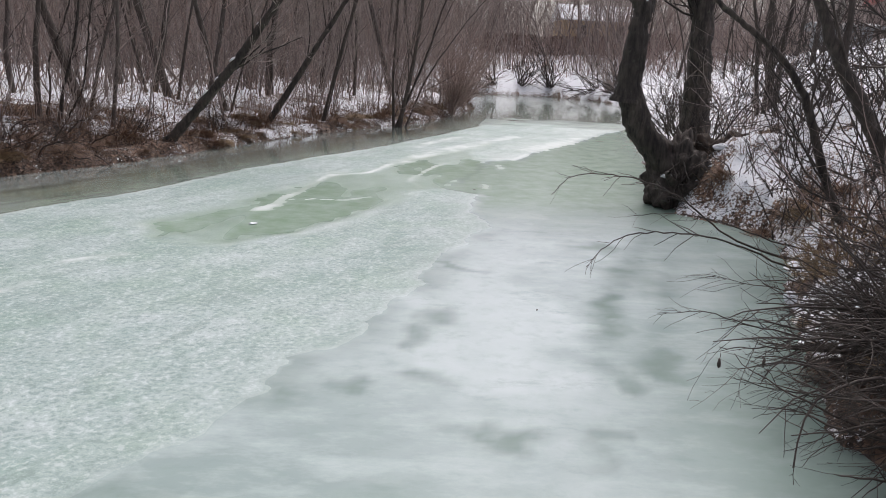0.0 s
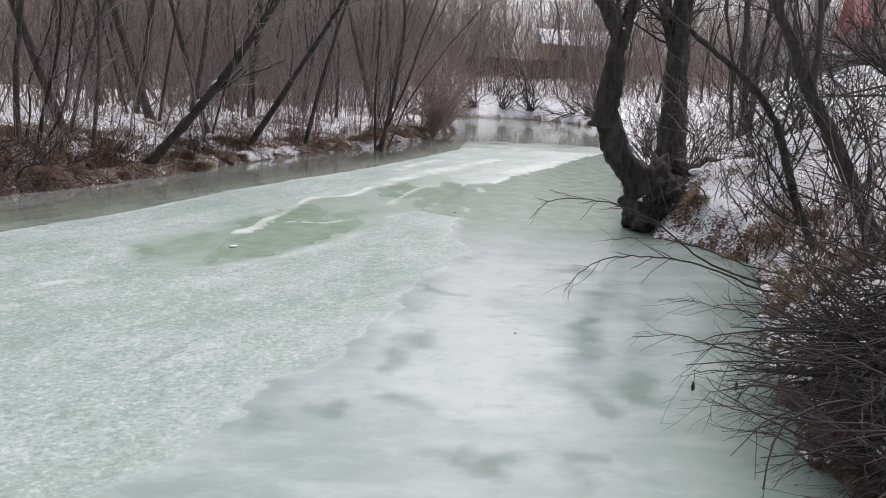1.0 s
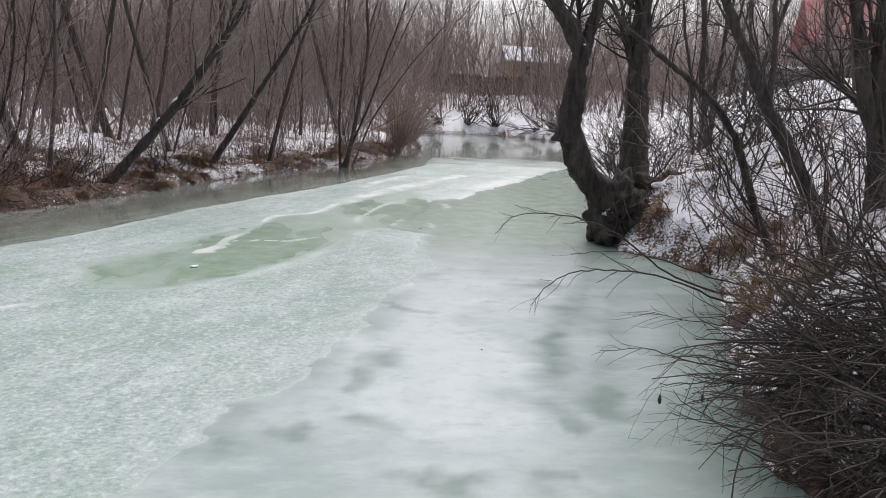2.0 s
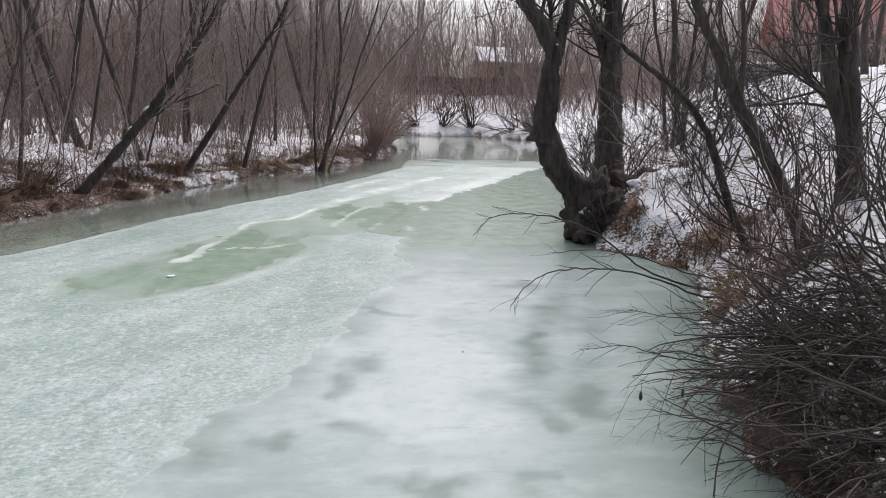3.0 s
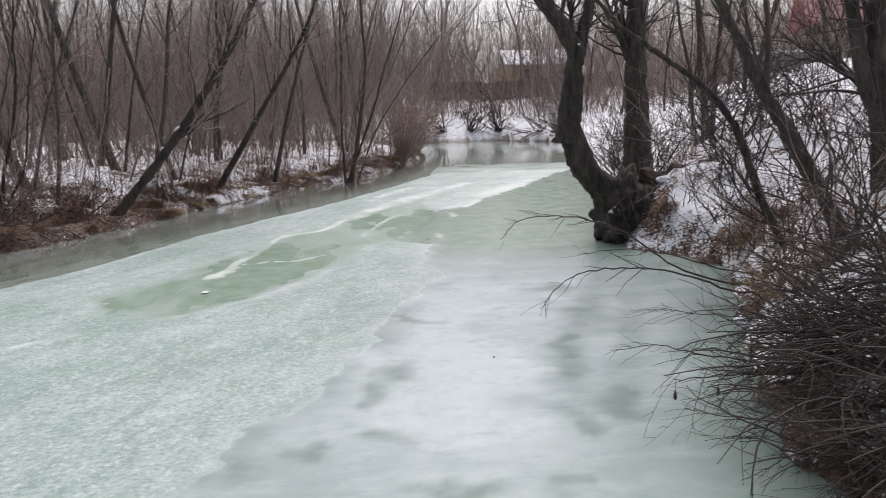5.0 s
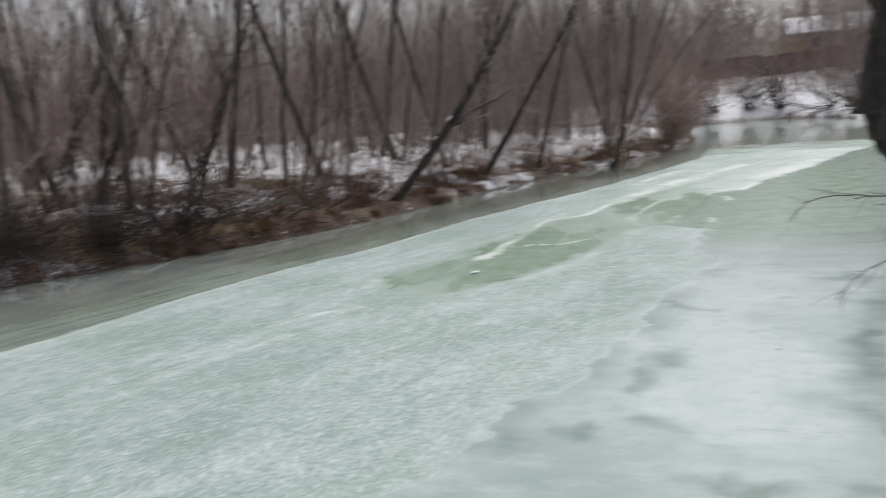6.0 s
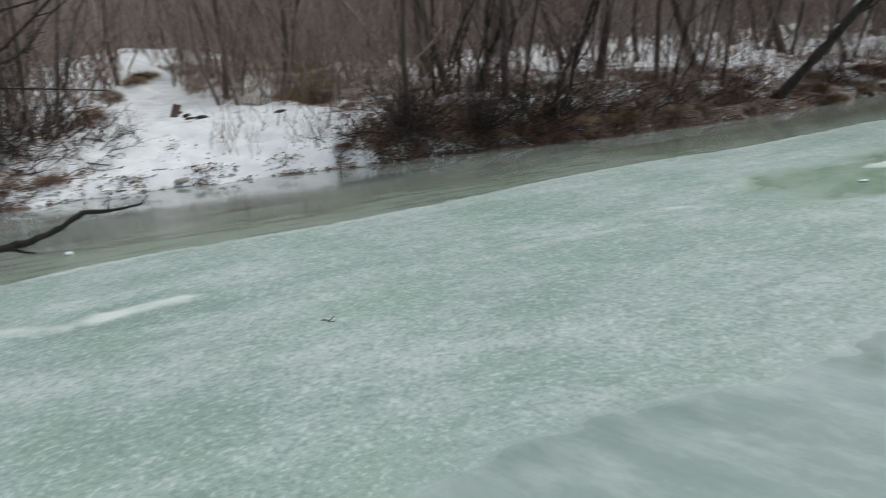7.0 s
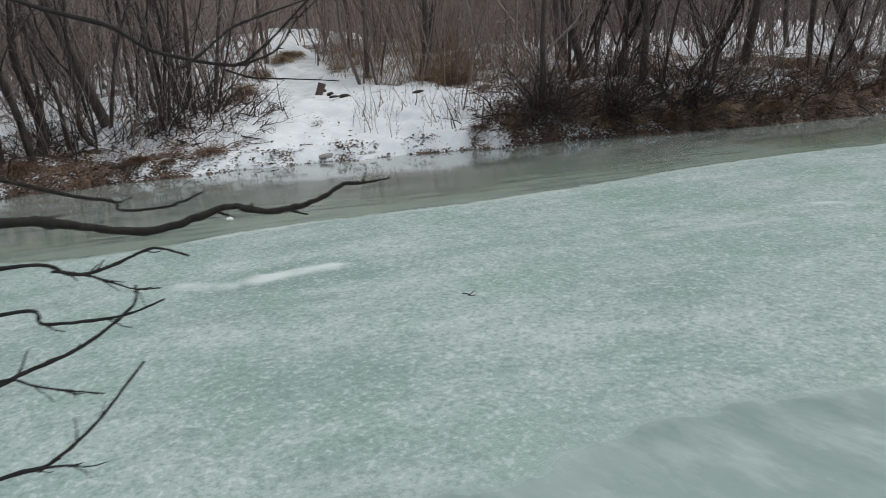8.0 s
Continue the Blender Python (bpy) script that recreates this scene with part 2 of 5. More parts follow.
def ice_material():
    """Four kinds of river ice: frosted, clouded smooth, green wet pools, thin dark ice at the bank."""
    m, n, l, b = material("river_ice")
    zone = n.new("ShaderNodeAttribute")
    zone.attribute_name = "zone"
    part_of = n.new("ShaderNodeSeparateColor")
    l.new(zone.outputs["Color"], part_of.inputs[0])
    frost, green, dark = part_of.outputs
    mark = n.new("ShaderNodeAttribute")
    mark.attribute_name = "mark"
    marks = n.new("ShaderNodeSeparateColor")
    l.new(mark.outputs["Color"], marks.inputs[0])
    streak, blotch_and_shade, far = marks.outputs
    turn = n.new("ShaderNodeMapping")               # along the current
    turn.inputs["Rotation"].default_value = (0, 0, radians(-64))
    l.new(n.new("ShaderNodeTexCoord").outputs["Object"], turn.inputs["Vector"])
    flow = turn.outputs[0]
    speck, fine = noise_node(n, l, 20.0, 4, 0.72), noise_node(n, l, 85.0, 2, 0.6)
    haze = noise_node(n, l, 1.1, 6, 0.65, flow, (0.35, 1, 1))
    broad, mid = noise_node(n, l, 0.55, 5, 0.55), noise_node(n, l, 2.2, 6, 0.62)
    clump = noise_node(n, l, 5.0, 4, 0.6)
    drift = noise_node(n, l, 2.6, 5, 0.6, flow, (0.22, 1, 1))
    wash = noise_node(n, l, 3.2, 5, 0.6, flow, (0.15, 1, 1))
    # far holds the pale band: cloudy ice with sky sheen painted in
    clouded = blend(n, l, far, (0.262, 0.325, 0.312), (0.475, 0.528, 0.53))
    clouded = blend(n, l, ramp(n, l, mid, [(0.42, 0.0), (0.75, 0.5)]), clouded, (0.312, 0.380, 0.365))
    clouded = blend(n, l, ramp(n, l, clump, [(0.5, 0.0), (0.8, 0.45)]), clouded, (0.242, 0.318, 0.288))
    billow = noise_node(n, l, 1.7, 7, 0.68, None, (0.55, 1.25, 1))
    clouded = blend(n, l, ramp(n, l, billow, [(0.47, 0.0), (0.66, 0.62)]), clouded, (0.455, 0.512, 0.508))
    clouded = blend(n, l, ramp(n, l, billow, [(0.30, 0.5), (0.43, 0.0)]), clouded, (0.205, 0.272, 0.244))
    rime = blend(n, l, ramp(n, l, broad, [(0.38, 0.0), (0.62, 1.0)]), (0.24, 0.328, 0.288), (0.388, 0.452, 0.442))
    rime = blend(n, l, ramp(n, l, mid, [(0.42, 0.0), (0.66, 0.5)]), rime, (0.235, 0.340, 0.302))
    rime = blend(n, l, ramp(n, l, haze, [(0.42, 0.0), (0.66, 0.75)]), rime, (0.52, 0.575, 0.57))
    rime = blend(n, l, ramp(n, l, drift, [(0.34, 0.65), (0.47, 0.0)]), rime, (0.225, 0.29, 0.265))
    algae = noise_node(n, l, 0.8, 5, 0.6)
    rime = blend(n, l, ramp(n, l, algae, [(0.47, 0.0), (0.66, 0.55)]), rime, (0.245, 0.355, 0.275))
    flake = n.new("ShaderNodeTexVoronoi")
    flake.inputs["Scale"].default_value, flake.inputs["Randomness"].default_value = 15.0, 1.0
    l.new(sums_vector(n, l, n.new("ShaderNodeTexCoord").outputs["Object"], noise_node(n, l, 30.0, 3), 0.12), flake.inputs["Vector"])
    shade = ramp(n, l, flake.outputs["Color"], [(0.2, 0.0), (0.85, 1.0)])
    rime = blend(n, l, sums(n, l, "MULTIPLY", shade, 0.16), rime, (0.60, 0.65, 0.645))
    flecks = sums(n, l, "ADD", speck, sums(n, l, "MULTIPLY", sums(n, l, "ADD", clump, -0.5), 0.45))
    rime = blend(n, l, ramp(n, l, flecks, [(0.58, 0.0), (0.64, 0.46)]), rime, (0.69, 0.73, 0.725))
    rime = blend(n, l, ramp(n, l, fine, [(0.56, 0.0), (0.68, 0.35)]), rime, (0.62, 0.67, 0.665))
    rime = blend(n, l, ramp(n, l, flecks, [(0.36, 0.6), (0.48, 0.0)]), rime, (0.19, 0.26, 0.238))
    rime = blend(n, l, 1.0, rime, (0.94, 0.95, 0.95), "MULTIPLY")
    c = blend(n, l, frost, clouded, rime)
    c = blend(n, l, green, c, blend(n, l, ramp(n, l, mid, [(0.35, 0.0), (0.65, 1.0)]), (0.185, 0.275, 0.185), (0.31, 0.40, 0.325)))
    thin = blend(n, l, zone.outputs["Alpha"], (0.232, 0.278, 0.20), (0.29, 0.315, 0.298))
    thin = blend(n, l, ramp(n, l, wash, [(0.38, 0.75), (0.52, 0.0)]), thin, (0.092, 0.112, 0.095))
    thin = blend(n, l, ramp(n, l, broad, [(0.5, 0.0), (0.72, 0.5)]), thin, (0.30, 0.325, 0.31))
    c = blend(n, l, dark, c, thin)
    # dark blotches of the ice, plus shade painted by the frost edge and right shore
    c = blend(n, l, blotch_and_shade, c, (0.15, 0.207, 0.181))
    c = blend(n, l, streak, c, (0.608, 0.646, 0.631))
    c = blend(n, l, 1.0, c, (0.98, 0.99, 0.987), "MULTIPLY")
    l.new(c, b.inputs["Base Color"])
    value = sums(n, l, "ADD", sums(n, l, "MULTIPLY", frost, 0.30), 0.20)
    value = sums(n, l, "ADD", value, sums(n, l, "MULTIPLY", streak, 0.3))
    value = sums(n, l, "SUBTRACT", value, sums(n, l, "MULTIPLY", dark, 0.07))
    l.new(sums(n, l, "MAXIMUM", value, 0.06), b.inputs["Roughness"])
    b.inputs["IOR"].default_value = 1.31
    l.new(sums(n, l, "MULTIPLY", dark, 0.9), b.inputs["Coat Weight"])
    b.inputs["Coat Roughness"].default_value, b.inputs["Coat IOR"].default_value = 0.07, 1.33
    high = sums(n, l, "ADD", sums(n, l, "MULTIPLY", sums(n, l, "ADD", speck, sums(n, l, "MULTIPLY", fine, 0.5)), sums(n, l, "ADD", frost, 0.02)), sums(n, l, "MULTIPLY", mid, 0.03))
    bump(n, l, b, high, 0.5, 0.02)
    return m


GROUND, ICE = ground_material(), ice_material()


def plain_material(name, dark, light, size, rough=0.8, relief=0.3, stretch=None):
    m, n, l, b = material(name)
    a, big = noise_node(n, l, size, 7, 0.65, stretch=stretch), noise_node(n, l, size * 0.12, 4)
    c = blend(n, l, ramp(n, l, a, [(0.3, 0.0), (0.7, 1.0)]), dark, light)
    c = blend(n, l, ramp(n, l, big, [(0.4, 0.0), (0.75, 0.5)]), c, tuple(0.6 * x for x in dark))
    l.new(c, b.inputs["Base Color"])
    b.inputs["Roughness"].default_value = rough
    bump(n, l, b, a, relief, 0.02)
    return m


EARTH = plain_material("dark_wet_earth", (0.012, 0.009, 0.007), (0.075, 0.05, 0.036), 9.0, 0.9, 0.9)
SNOW = plain_material("snow", (0.76, 0.78, 0.82), (0.88, 0.89, 0.91), 9.0, 0.8, 0.3)
BOARD = plain_material("weathered_boards", (0.09, 0.058, 0.052), (0.19, 0.13, 0.115), 8.0, 0.85, 0.4, (1, 1, 0.15))
RED_PAINT = plain_material("faded_red_paint", (0.36, 0.11, 0.11), (0.48, 0.19, 0.18), 5.0, 0.7, 0.2, (1, 1, 0.2))
PALE_WALL = plain_material("pale_plaster", (0.30, 0.28, 0.26), (0.42, 0.40, 0.37), 4.0, 0.85, 0.2)
GREY_SHEET = plain_material("grey_sheet_metal", (0.20, 0.22, 0.23), (0.34, 0.36, 0.37), 6.0, 0.55, 0.15)
TAN = plain_material("tan_plaster", (0.42, 0.30, 0.18), (0.55, 0.42, 0.28), 4.0, 0.85, 0.2)
GLASS_DARK = plain_material("dark_window_glass", (0.02, 0.022, 0.025), (0.04, 0.043, 0.048), 2.0, 0.1, 0.0)

# ---- the river and its banks ----
LEFT = curve_through([(-30, -60), (-21, -14), (-18, -3), (-16.9, 0.8), (-15.5, 4.2), (-13.9, 7.0), (-12.1, 9.5), (-10.4, 12.2), (-8.5, 14.8), (-6.95, 18),
                      (-5.75, 22), (-3.95, 26.2), (-1.1, 31.7), (0.6, 38), (1.5, 44.5), (-1.5, 49), (-14, 53), (-60, 58)], 6)
RIGHT = curve_through([(-60, 76), (-12, 69), (2.5, 65), (8, 65), (11.6, 61), (12.3, 55), (10.6, 44), (8.1, 33), (6.1, 23), (4.8, 17), (4.35, 14.5), (4.8, 13.1),
                       (5.3, 11.6), (4.7, 9.8), (3.95, 8.0), (3.3, 6.0), (2.9, 4.6), (2.2, 2.4), (0.8, 0.9), (-1.0, -0.4), (-3.2, -2.6), (-8, -14), (-14, -60)], 6)
RING = np.vstack([LEFT, RIGHT])


def shore(x, y):
    """For places on land: how far from the left and the right waterline, and whether on the river."""
    wx, wy = x + 0.5 * (grain(x, y, 0.9, 3) - 0.5), y + 0.5 * (grain(x, y, 0.9, 4) - 0.5)
    return line_distance(wx, wy, LEFT), line_distance(wx, wy, RIGHT), within(wx, wy, RING)


def path_axes(x, y):
    """Distance inland and sideways along the trodden snowy path that comes down to the ice."""
    along = -(x + 14.0) * 0.8 + (y - 7.2) * 0.6
    return along, (x + 14.0) * 0.6 + (y - 7.2) * 0.8 + 0.012 * np.maximum(along, 0) ** 2 + 1.8 * smooth(2.5, 7.5, along)


def path_half(along):
    return np.interp(along, [-2, 0.6, 3.0, 6.0, 8.5, 14.0, 24.0], [3.0, 3.1, 2.9, 2.2, 1.1, 0.6, 0.6])


def on_path(x, y, share=0.85):
    along, across = path_axes(x, y)
    return (np.abs(across) < share * path_half(along) * (0.7 + 0.6 * grain(np.asarray(x, float), np.asarray(y, float), 0.8, 27, 2))) & (along > -2.0) & (along < 40)


def land(x, y):
    """Height of the ground and how much snow lies on it."""
    x, y = np.asarray(x, float), np.asarray(y, float)
    dl, dr, wet = shore(x, y)
    left = dl < dr
    lump, small = grain(x, y, 1.6, 11) - 0.5, grain(x, y, 0.35, 12) - 0.5
    along, across = path_axes(x, y)
    path = smooth(1.25, 0.8, np.abs(across + 0.9 * lump) / path_half(along)) * smooth(-2, 0.1, along) * smooth(32, 26, along)
    d = np.where(left, dl, dr)
    hl = 0.26 * smooth(0, 0.45, d) + 0.72 * smooth(0.2, 4.2, d) + 0.4 * smooth(4, 16, d) + (0.46 * lump + 0.24 * small) * smooth(0.1, 1.2, d) * (1 - 0.8 * path)
    hl = hl + 1.6 * np.exp(-((x + 34) / 8.0) ** 2 - ((y - 14) / 7.0) ** 2) + (0.1 * (small + lump) - 0.10 * smooth(0.62, 0.8, grain(x, y, 0.32, 29, 1)) * smooth(2.2, 0.6, np.abs(across))) * path
    hr = 0.5 * smooth(0, 0.5, d) + 0.6 * smooth(0.2, 2.2, d) + (2.5 - 1.6 * smooth(30, 50, y)) * smooth(1.0, 7.5, d) + 1.6 * smooth(6, 19, d) + 1.2 * smooth(18, 27, d) + (0.42 * lump + 0.3 * small + 0.35 * (grain(x, y, 0.8, 13) - 0.5)) * smooth(0.05, 0.8, d)
    near = np.exp(-(x / 2.4) ** 2 - ((y + 0.6) / 2.4) ** 2)
    hr = hr * (1 - 0.45 * near) + 0.4 * np.exp(-((x - 5.6) / 0.8) ** 2 - ((y - 14.2) / 1.3) ** 2) * smooth(0.05, 0.5, d)
    h = np.where(wet, -0.06 - 0.3 * smooth(0, 0.5, d), np.where(left, hl, hr) + 0.03)
    patch, coarse = grain(x, y, 1.1, 21), grain(x, y, 4.5, 22)
    sl = 0.33 + 0.2 * smooth(5, 8, along) * smooth(9, 5, np.abs(across - 3)) * (x < -11) + (0.28 - 0.3 * smooth(10, 12, y) * smooth(22, 18, y)) * smooth(3.5, 8, d) - 0.17 * smooth(10, 13, y) * smooth(22, 18, y) * smooth(7, 3.5, d) + 0.02 * smooth(7.5, 4.5, y) + 0.2 * smooth(0.4, 2.6, d) + 0.22 * smooth(19, 23, y) * smooth(0.8, 2.0, d) + 0.4 * np.exp(-((x + 2.6) / 1.4) ** 2 - ((y - 28.0) / 2.6) ** 2) + 0.7 * (patch - 0.5) + 0.9 * (grain(x, y, 0.45, 23) - 0.5) + 0.5 * (coarse - 0.5) + path * (0.75 + 0.9 * (patch - 0.5) + 0.7 * small)
    sr = 0.58 + 0.3 * smooth(0.1, 1.2, d) - 0.14 * smooth(7.0, 5.0, y) - 0.5 * np.exp(-((x - 4.9) / 0.6) ** 2 - ((y - 14.0) / 0.8) ** 2) + 1.3 * (patch - 0.5) + 1.1 * (grain(x, y, 0.45, 24) - 0.5) + 0.25 * smooth(20, 40, y) + 0.3 * (np.maximum(small, 0))
    snow = np.where(wet, 0, np.clip(np.where(left, sl, sr), 0, 1))
    return h, snow


def ground_at(x, y):
    return float(land(np.array([x]), np.array([y]))[0][0])


def axis_steps(lo, hi, dense_lo, dense_hi, fine, growth):
    a = list(np.arange(dense_lo, dense_hi, fine))
    s = fine
    while a[-1] < hi:
        s *= growth
        a.append(a[-1] + s)
    s = fine
    while a[0] > lo:
        s *= growth
        a.insert(0, a[0] - s)
    return np.array(a)


def sheet(xs, ys):
    x, y = np.meshgrid(xs, ys)
    n, m = len(xs), len(ys)
    i = (np.arange(m - 1)[:, None] * n + np.arange(n - 1)[None]).ravel()
    return x.ravel(), y.ravel(), np.stack([i, i + 1, i + n + 1, i + n], -1)


gx, gy, gf = sheet(axis_steps(-900, 900, -25, 10, 0.13, 1.06), axis_steps(-500, 1400, 0, 32, 0.13, 1.05))
gz, gs = land(gx, gy)
gz = gz + 0.03 * gs
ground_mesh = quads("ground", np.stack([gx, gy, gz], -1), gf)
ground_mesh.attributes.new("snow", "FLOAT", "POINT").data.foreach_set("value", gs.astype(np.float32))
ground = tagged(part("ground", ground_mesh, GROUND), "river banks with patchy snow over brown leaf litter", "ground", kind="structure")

# frozen river
ix, iy, jf = sheet(axis_steps(-70, 45, -12, 7, 0.07, 1.03), axis_steps(-60, 85, 0.5, 20, 0.07, 1.02))
jig = 1.2 * (grain(ix, iy, 1.1, 31, 4) - 0.5) + 0.6 * (grain(ix, iy, 0.35, 32) - 0.5)
nibble = 0.36 * (grain(ix, iy, 0.6, 34, 3) - 0.5) + 0.22 * (grain(ix, iy, 0.17, 45, 2) - 0.5)
strip_x = np.interp(iy, [-9, 0.2, 1.1, 2.1, 2.9, 3.8, 4.7, 5.7, 6.7, 7.6, 9.6, 11.7, 12.8, 13.5, 15.3, 17.1, 19.1, 21.3, 25.1, 31, 48],
                    [-14, -11.0, -10.3, -9.95, -9.8, -9.54, -9.1, -8.6, -8.2, -7.9, -7.35, -6.6, -6.0, -5.6, -5.0, -4.35, -3.45, -2.3, -0.8, 1.4, 3.2])
frost_x = np.interp(iy, [-2, 2.2, 2.7, 3.1, 3.5, 4.0, 4.9, 5.4, 6.1, 6.3, 6.9, 7.8, 8.6, 9.4, 10.1, 11.4, 11.7, 13.1, 14.7, 15.2, 17, 20, 20.6, 21.5, 24.6, 26, 29.8, 33, 40],
                    [-4.0, -2.65, -2.6, -2.5, -2.3, -2.1, -1.63, -1.46, -1.25, -1.0, -0.78, -0.5, -0.28, -0.16, 0.06, 0.5, 0.76, 0.4, 0.72, 0.1, 0.4, 1.0, 1.9, 2.3, 3.2, 4.4, 6.2, 8.0, 9.5])
inner = strip_x + 0.45 * nibble - ix
dark = smooth(-0.05, 0.1, inner) * (0.62 + 0.38 * smooth(0.0, 2.0, inner + 1.6 * (grain(ix * 0.6, iy * 0.6, 0.8, 46) - 0.5)))
tone = smooth(0.2, 2.6, inner + 1.8 * (grain(ix + 0.4 * iy, iy * 0.35, 0.9, 47) - 0.5))
frost_in = frost_x + 0.75 * nibble + 0.2 * jig - ix
frost = smooth(-0.05, 0.12, frost_in) * (0.8 + 0.2 * smooth(0.1, 0.8, frost_in)) * (1 - dark)


def inside(ring, wx, wy):
    """Metres inside a rounded outline, negative outside."""
    ring = curve_through(ring + ring[:1], 4)[:-1]
    d = line_distance(wx, wy, np.vstack([ring, ring[:1]]))
    return np.where(within(wx, wy, ring), d, -d)


# the wet green pool along the ridge
pool = inside([(-4.6, 10.9), (-3.7, 9.95), (-3.2, 9.8), (-2.7, 10.3), (-2.0, 11.0), (-1.5, 12.0), (-0.85, 13.4), (-0.6, 14.7), (0.1, 15.2), (0.7, 14.9), (0.85, 16.7), (1.35, 18.9), (1.0, 20.3), (0.7, 21.6),
               (1.6, 25.2), (0.1, 22.1), (-1.1, 19.5), (-1.75, 17.4), (-2.65, 16.6), (-3.0, 15.3), (-3.25, 14.2), (-3.7, 13.6), (-3.6, 12.7), (-4.1, 12.2)], ix + 0.7 * nibble, iy + 1.6 * nibble)
green = smooth(-0.25, 0.45, pool + 0.4 * (grain(ix, iy, 0.3, 53, 2) - 0.5)) * (0.5 + 0.45 * smooth(0.3, 0.6, grain(ix, iy * 0.5, 0.9, 48))) * (1 - dark)
side_green = smooth(0.0, 0.25, -frost_in) * smooth(11, 15, iy + jig) * (1 - smooth(30, 40, iy))
green = np.maximum(green, 0.8 * side_green)
plate = smooth(0.0, 0.2, frost_in) * smooth(17.5, 22, iy) * (1 - smooth(31, 36, iy + 3 * jig)) * (1 - dark) * (1 - green)
wet_far = smooth(32, 38, iy + 4 * jig)
frost = frost * (1 - green) * (1 - 0.8 * wet_far)
band = grain(ix * 0.25, iy, 1.3, 41)
dark = np.maximum(np.maximum(dark, 0.8 * wet_far), 0.5 * smooth(0.55, 0.7, band) * smooth(26, 36, iy))


def stroke(points, width, rough=0.5):
    q = line_distance(ix + rough * 0.2 * jig + 0.5 * nibble, iy + rough * 0.2 * jig + 0.8 * nibble, np.array(points)) + 0.9 * width * (grain(ix, iy, 0.2, 52, 2) - 0.5)
    return smooth(width, 0.3 * width, q)


streaks = stroke([(-3.06, 12.7), (-2.94, 13.4), (-2.8, 15.0), (-2.6, 16.4), (-1.8, 17.0), (-1.2, 19.2)], 0.095, 0.7)
for line, wide in (([(-1.2, 19.2), (-0.35, 21.3), (1.1, 24.4), (2.5, 27.0)], 0.42), ([(-7.95, 1.72), (-7.6, 2.1), (-7.36, 3.1)], 0.2), ([(-5.3, 6.3), (-4.9, 7.1), (-4.63, 7.75)], 0.13), ([(-4.6, 8.8), (-4.15, 9.15)], 0.12),
                   ([(0.13, 19.5), (-0.6, 17.6), (-0.7, 16.2), (-0.62, 15.2)], 0.06), ([(-2.88, 13.55), (-1.9, 13.6), (-1.3, 14.2)], 0.045), ([(-3.15, 12.4), (-2.9, 13.2)], 0.16),
                   ([(0.9, 20.5), (1.9, 20.6), (2.4, 22.0)], 0.14), ([(2.6, 23.0), (5.5, 29.0)], 0.5), ([(-1.0, 22.5), (0.6, 26.5)], 0.3)):
    streaks = np.maximum(streaks, stroke(line, wide, 1.0))
streaks = np.maximum(streaks, 0.5 * plate * smooth(-1.5, 1.5, ix - 0.42 * (iy - 20)))
rim = smooth(0.17, 0.03, np.abs(pool + 0.05)) * 0.35 * smooth(0.45, 0.6, grain(ix, iy, 0.8, 42))
edge_line = smooth(0.10, 0.02, np.abs(inner + 0.05)) * 0.55 * (iy < 30)
streaks = np.maximum(np.maximum(streaks, edge_line), rim)
streaks = np.clip(streaks * (0.6 + 0.6 * grain(ix, iy, 0.25, 33)) * (0.35 + 0.65 * smooth(0.33, 0.55, grain(ix, iy, 0.7, 37))), 0, 1)
blotch_and_shade = 0 * ix
for bx, by, wx, wy in ((-0.93, 5.78, 0.17, 0.22), (-0.02, 7.3, 0.22, 0.3), (-0.2, 6.75, 0.16, 0.3), (-0.22, 5.85, 0.22, 0.22), (1.9, 7.9, 0.2, 0.34), (1.8, 7.2, 0.2, 0.34), (1.5, 5.95, 0.14, 0.26), (1.95, 6.2, 0.24, 0.32), (1.05, 4.9, 0.17, 0.3), (0.35, 4.95, 0.45, 0.2),
                       (-1.42, 5.45, 0.2, 0.16), (0.13, 9.4, 0.5, 0.2), (2.4, 9.2, 0.4, 0.7), (2.1, 10.6, 0.5, 0.3), (-1.9, 3.9, 0.35, 0.2)):
    blotch_and_shade = np.maximum(blotch_and_shade, smooth(1.5, 0.25, np.sqrt(((ix - bx + 0.6 * jig) / wx) ** 2 + ((iy - by + 1.1 * (grain(ix, iy, 0.4, 38) - 0.5)) / wy) ** 2)) * (0.25 + 0.75 * grain(ix, iy, 0.3, 50)))
blotch_and_shade = np.maximum(blotch_and_shade, 0.5 * smooth(0.14, 0.03, np.abs(frost_in + 0.1)) * smooth(15.5, 17, iy) * smooth(31, 28, iy))
# slight shadow of the frost edge, painted as a dark band on the smooth side
blotch_and_shade = np.maximum(blotch_and_shade, 0.5 * smooth(-0.55, -0.03, frost_in) * (frost_in < 0.02) * smooth(0.35, 0.65, grain(ix, iy, 0.8, 54)) * smooth(13, 11, iy))
# shade and reflection of the right bank's shrubs, darkened into the ice colour
i_dr = shore(ix, iy)[1]
blotch_and_shade = np.maximum(blotch_and_shade, (0.4 * smooth(1.0, 0.1, i_dr + 0.6 * jig) + 0.3 * smooth(1.9, 0.3, i_dr + 0.8 * jig) * smooth(14, 10, iy)) * (iy < 45))
# pale mid-channel band: white cloudy ice, and the sky's reflection put into its colour
cloud_sheen = np.exp(-(((ix - 0.85 + 1.1 * jig + 0.5 * (grain(ix, iy, 0.5, 39) - 0.5)) - 0.02 * (iy - 7)) / 0.85) ** 2) * (1 - 0.6 * smooth(12, 20, iy)) * (0.75 + 0.5 * (grain(ix, iy, 1.1, 36) - 0.3))
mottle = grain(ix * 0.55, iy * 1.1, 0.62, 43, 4)
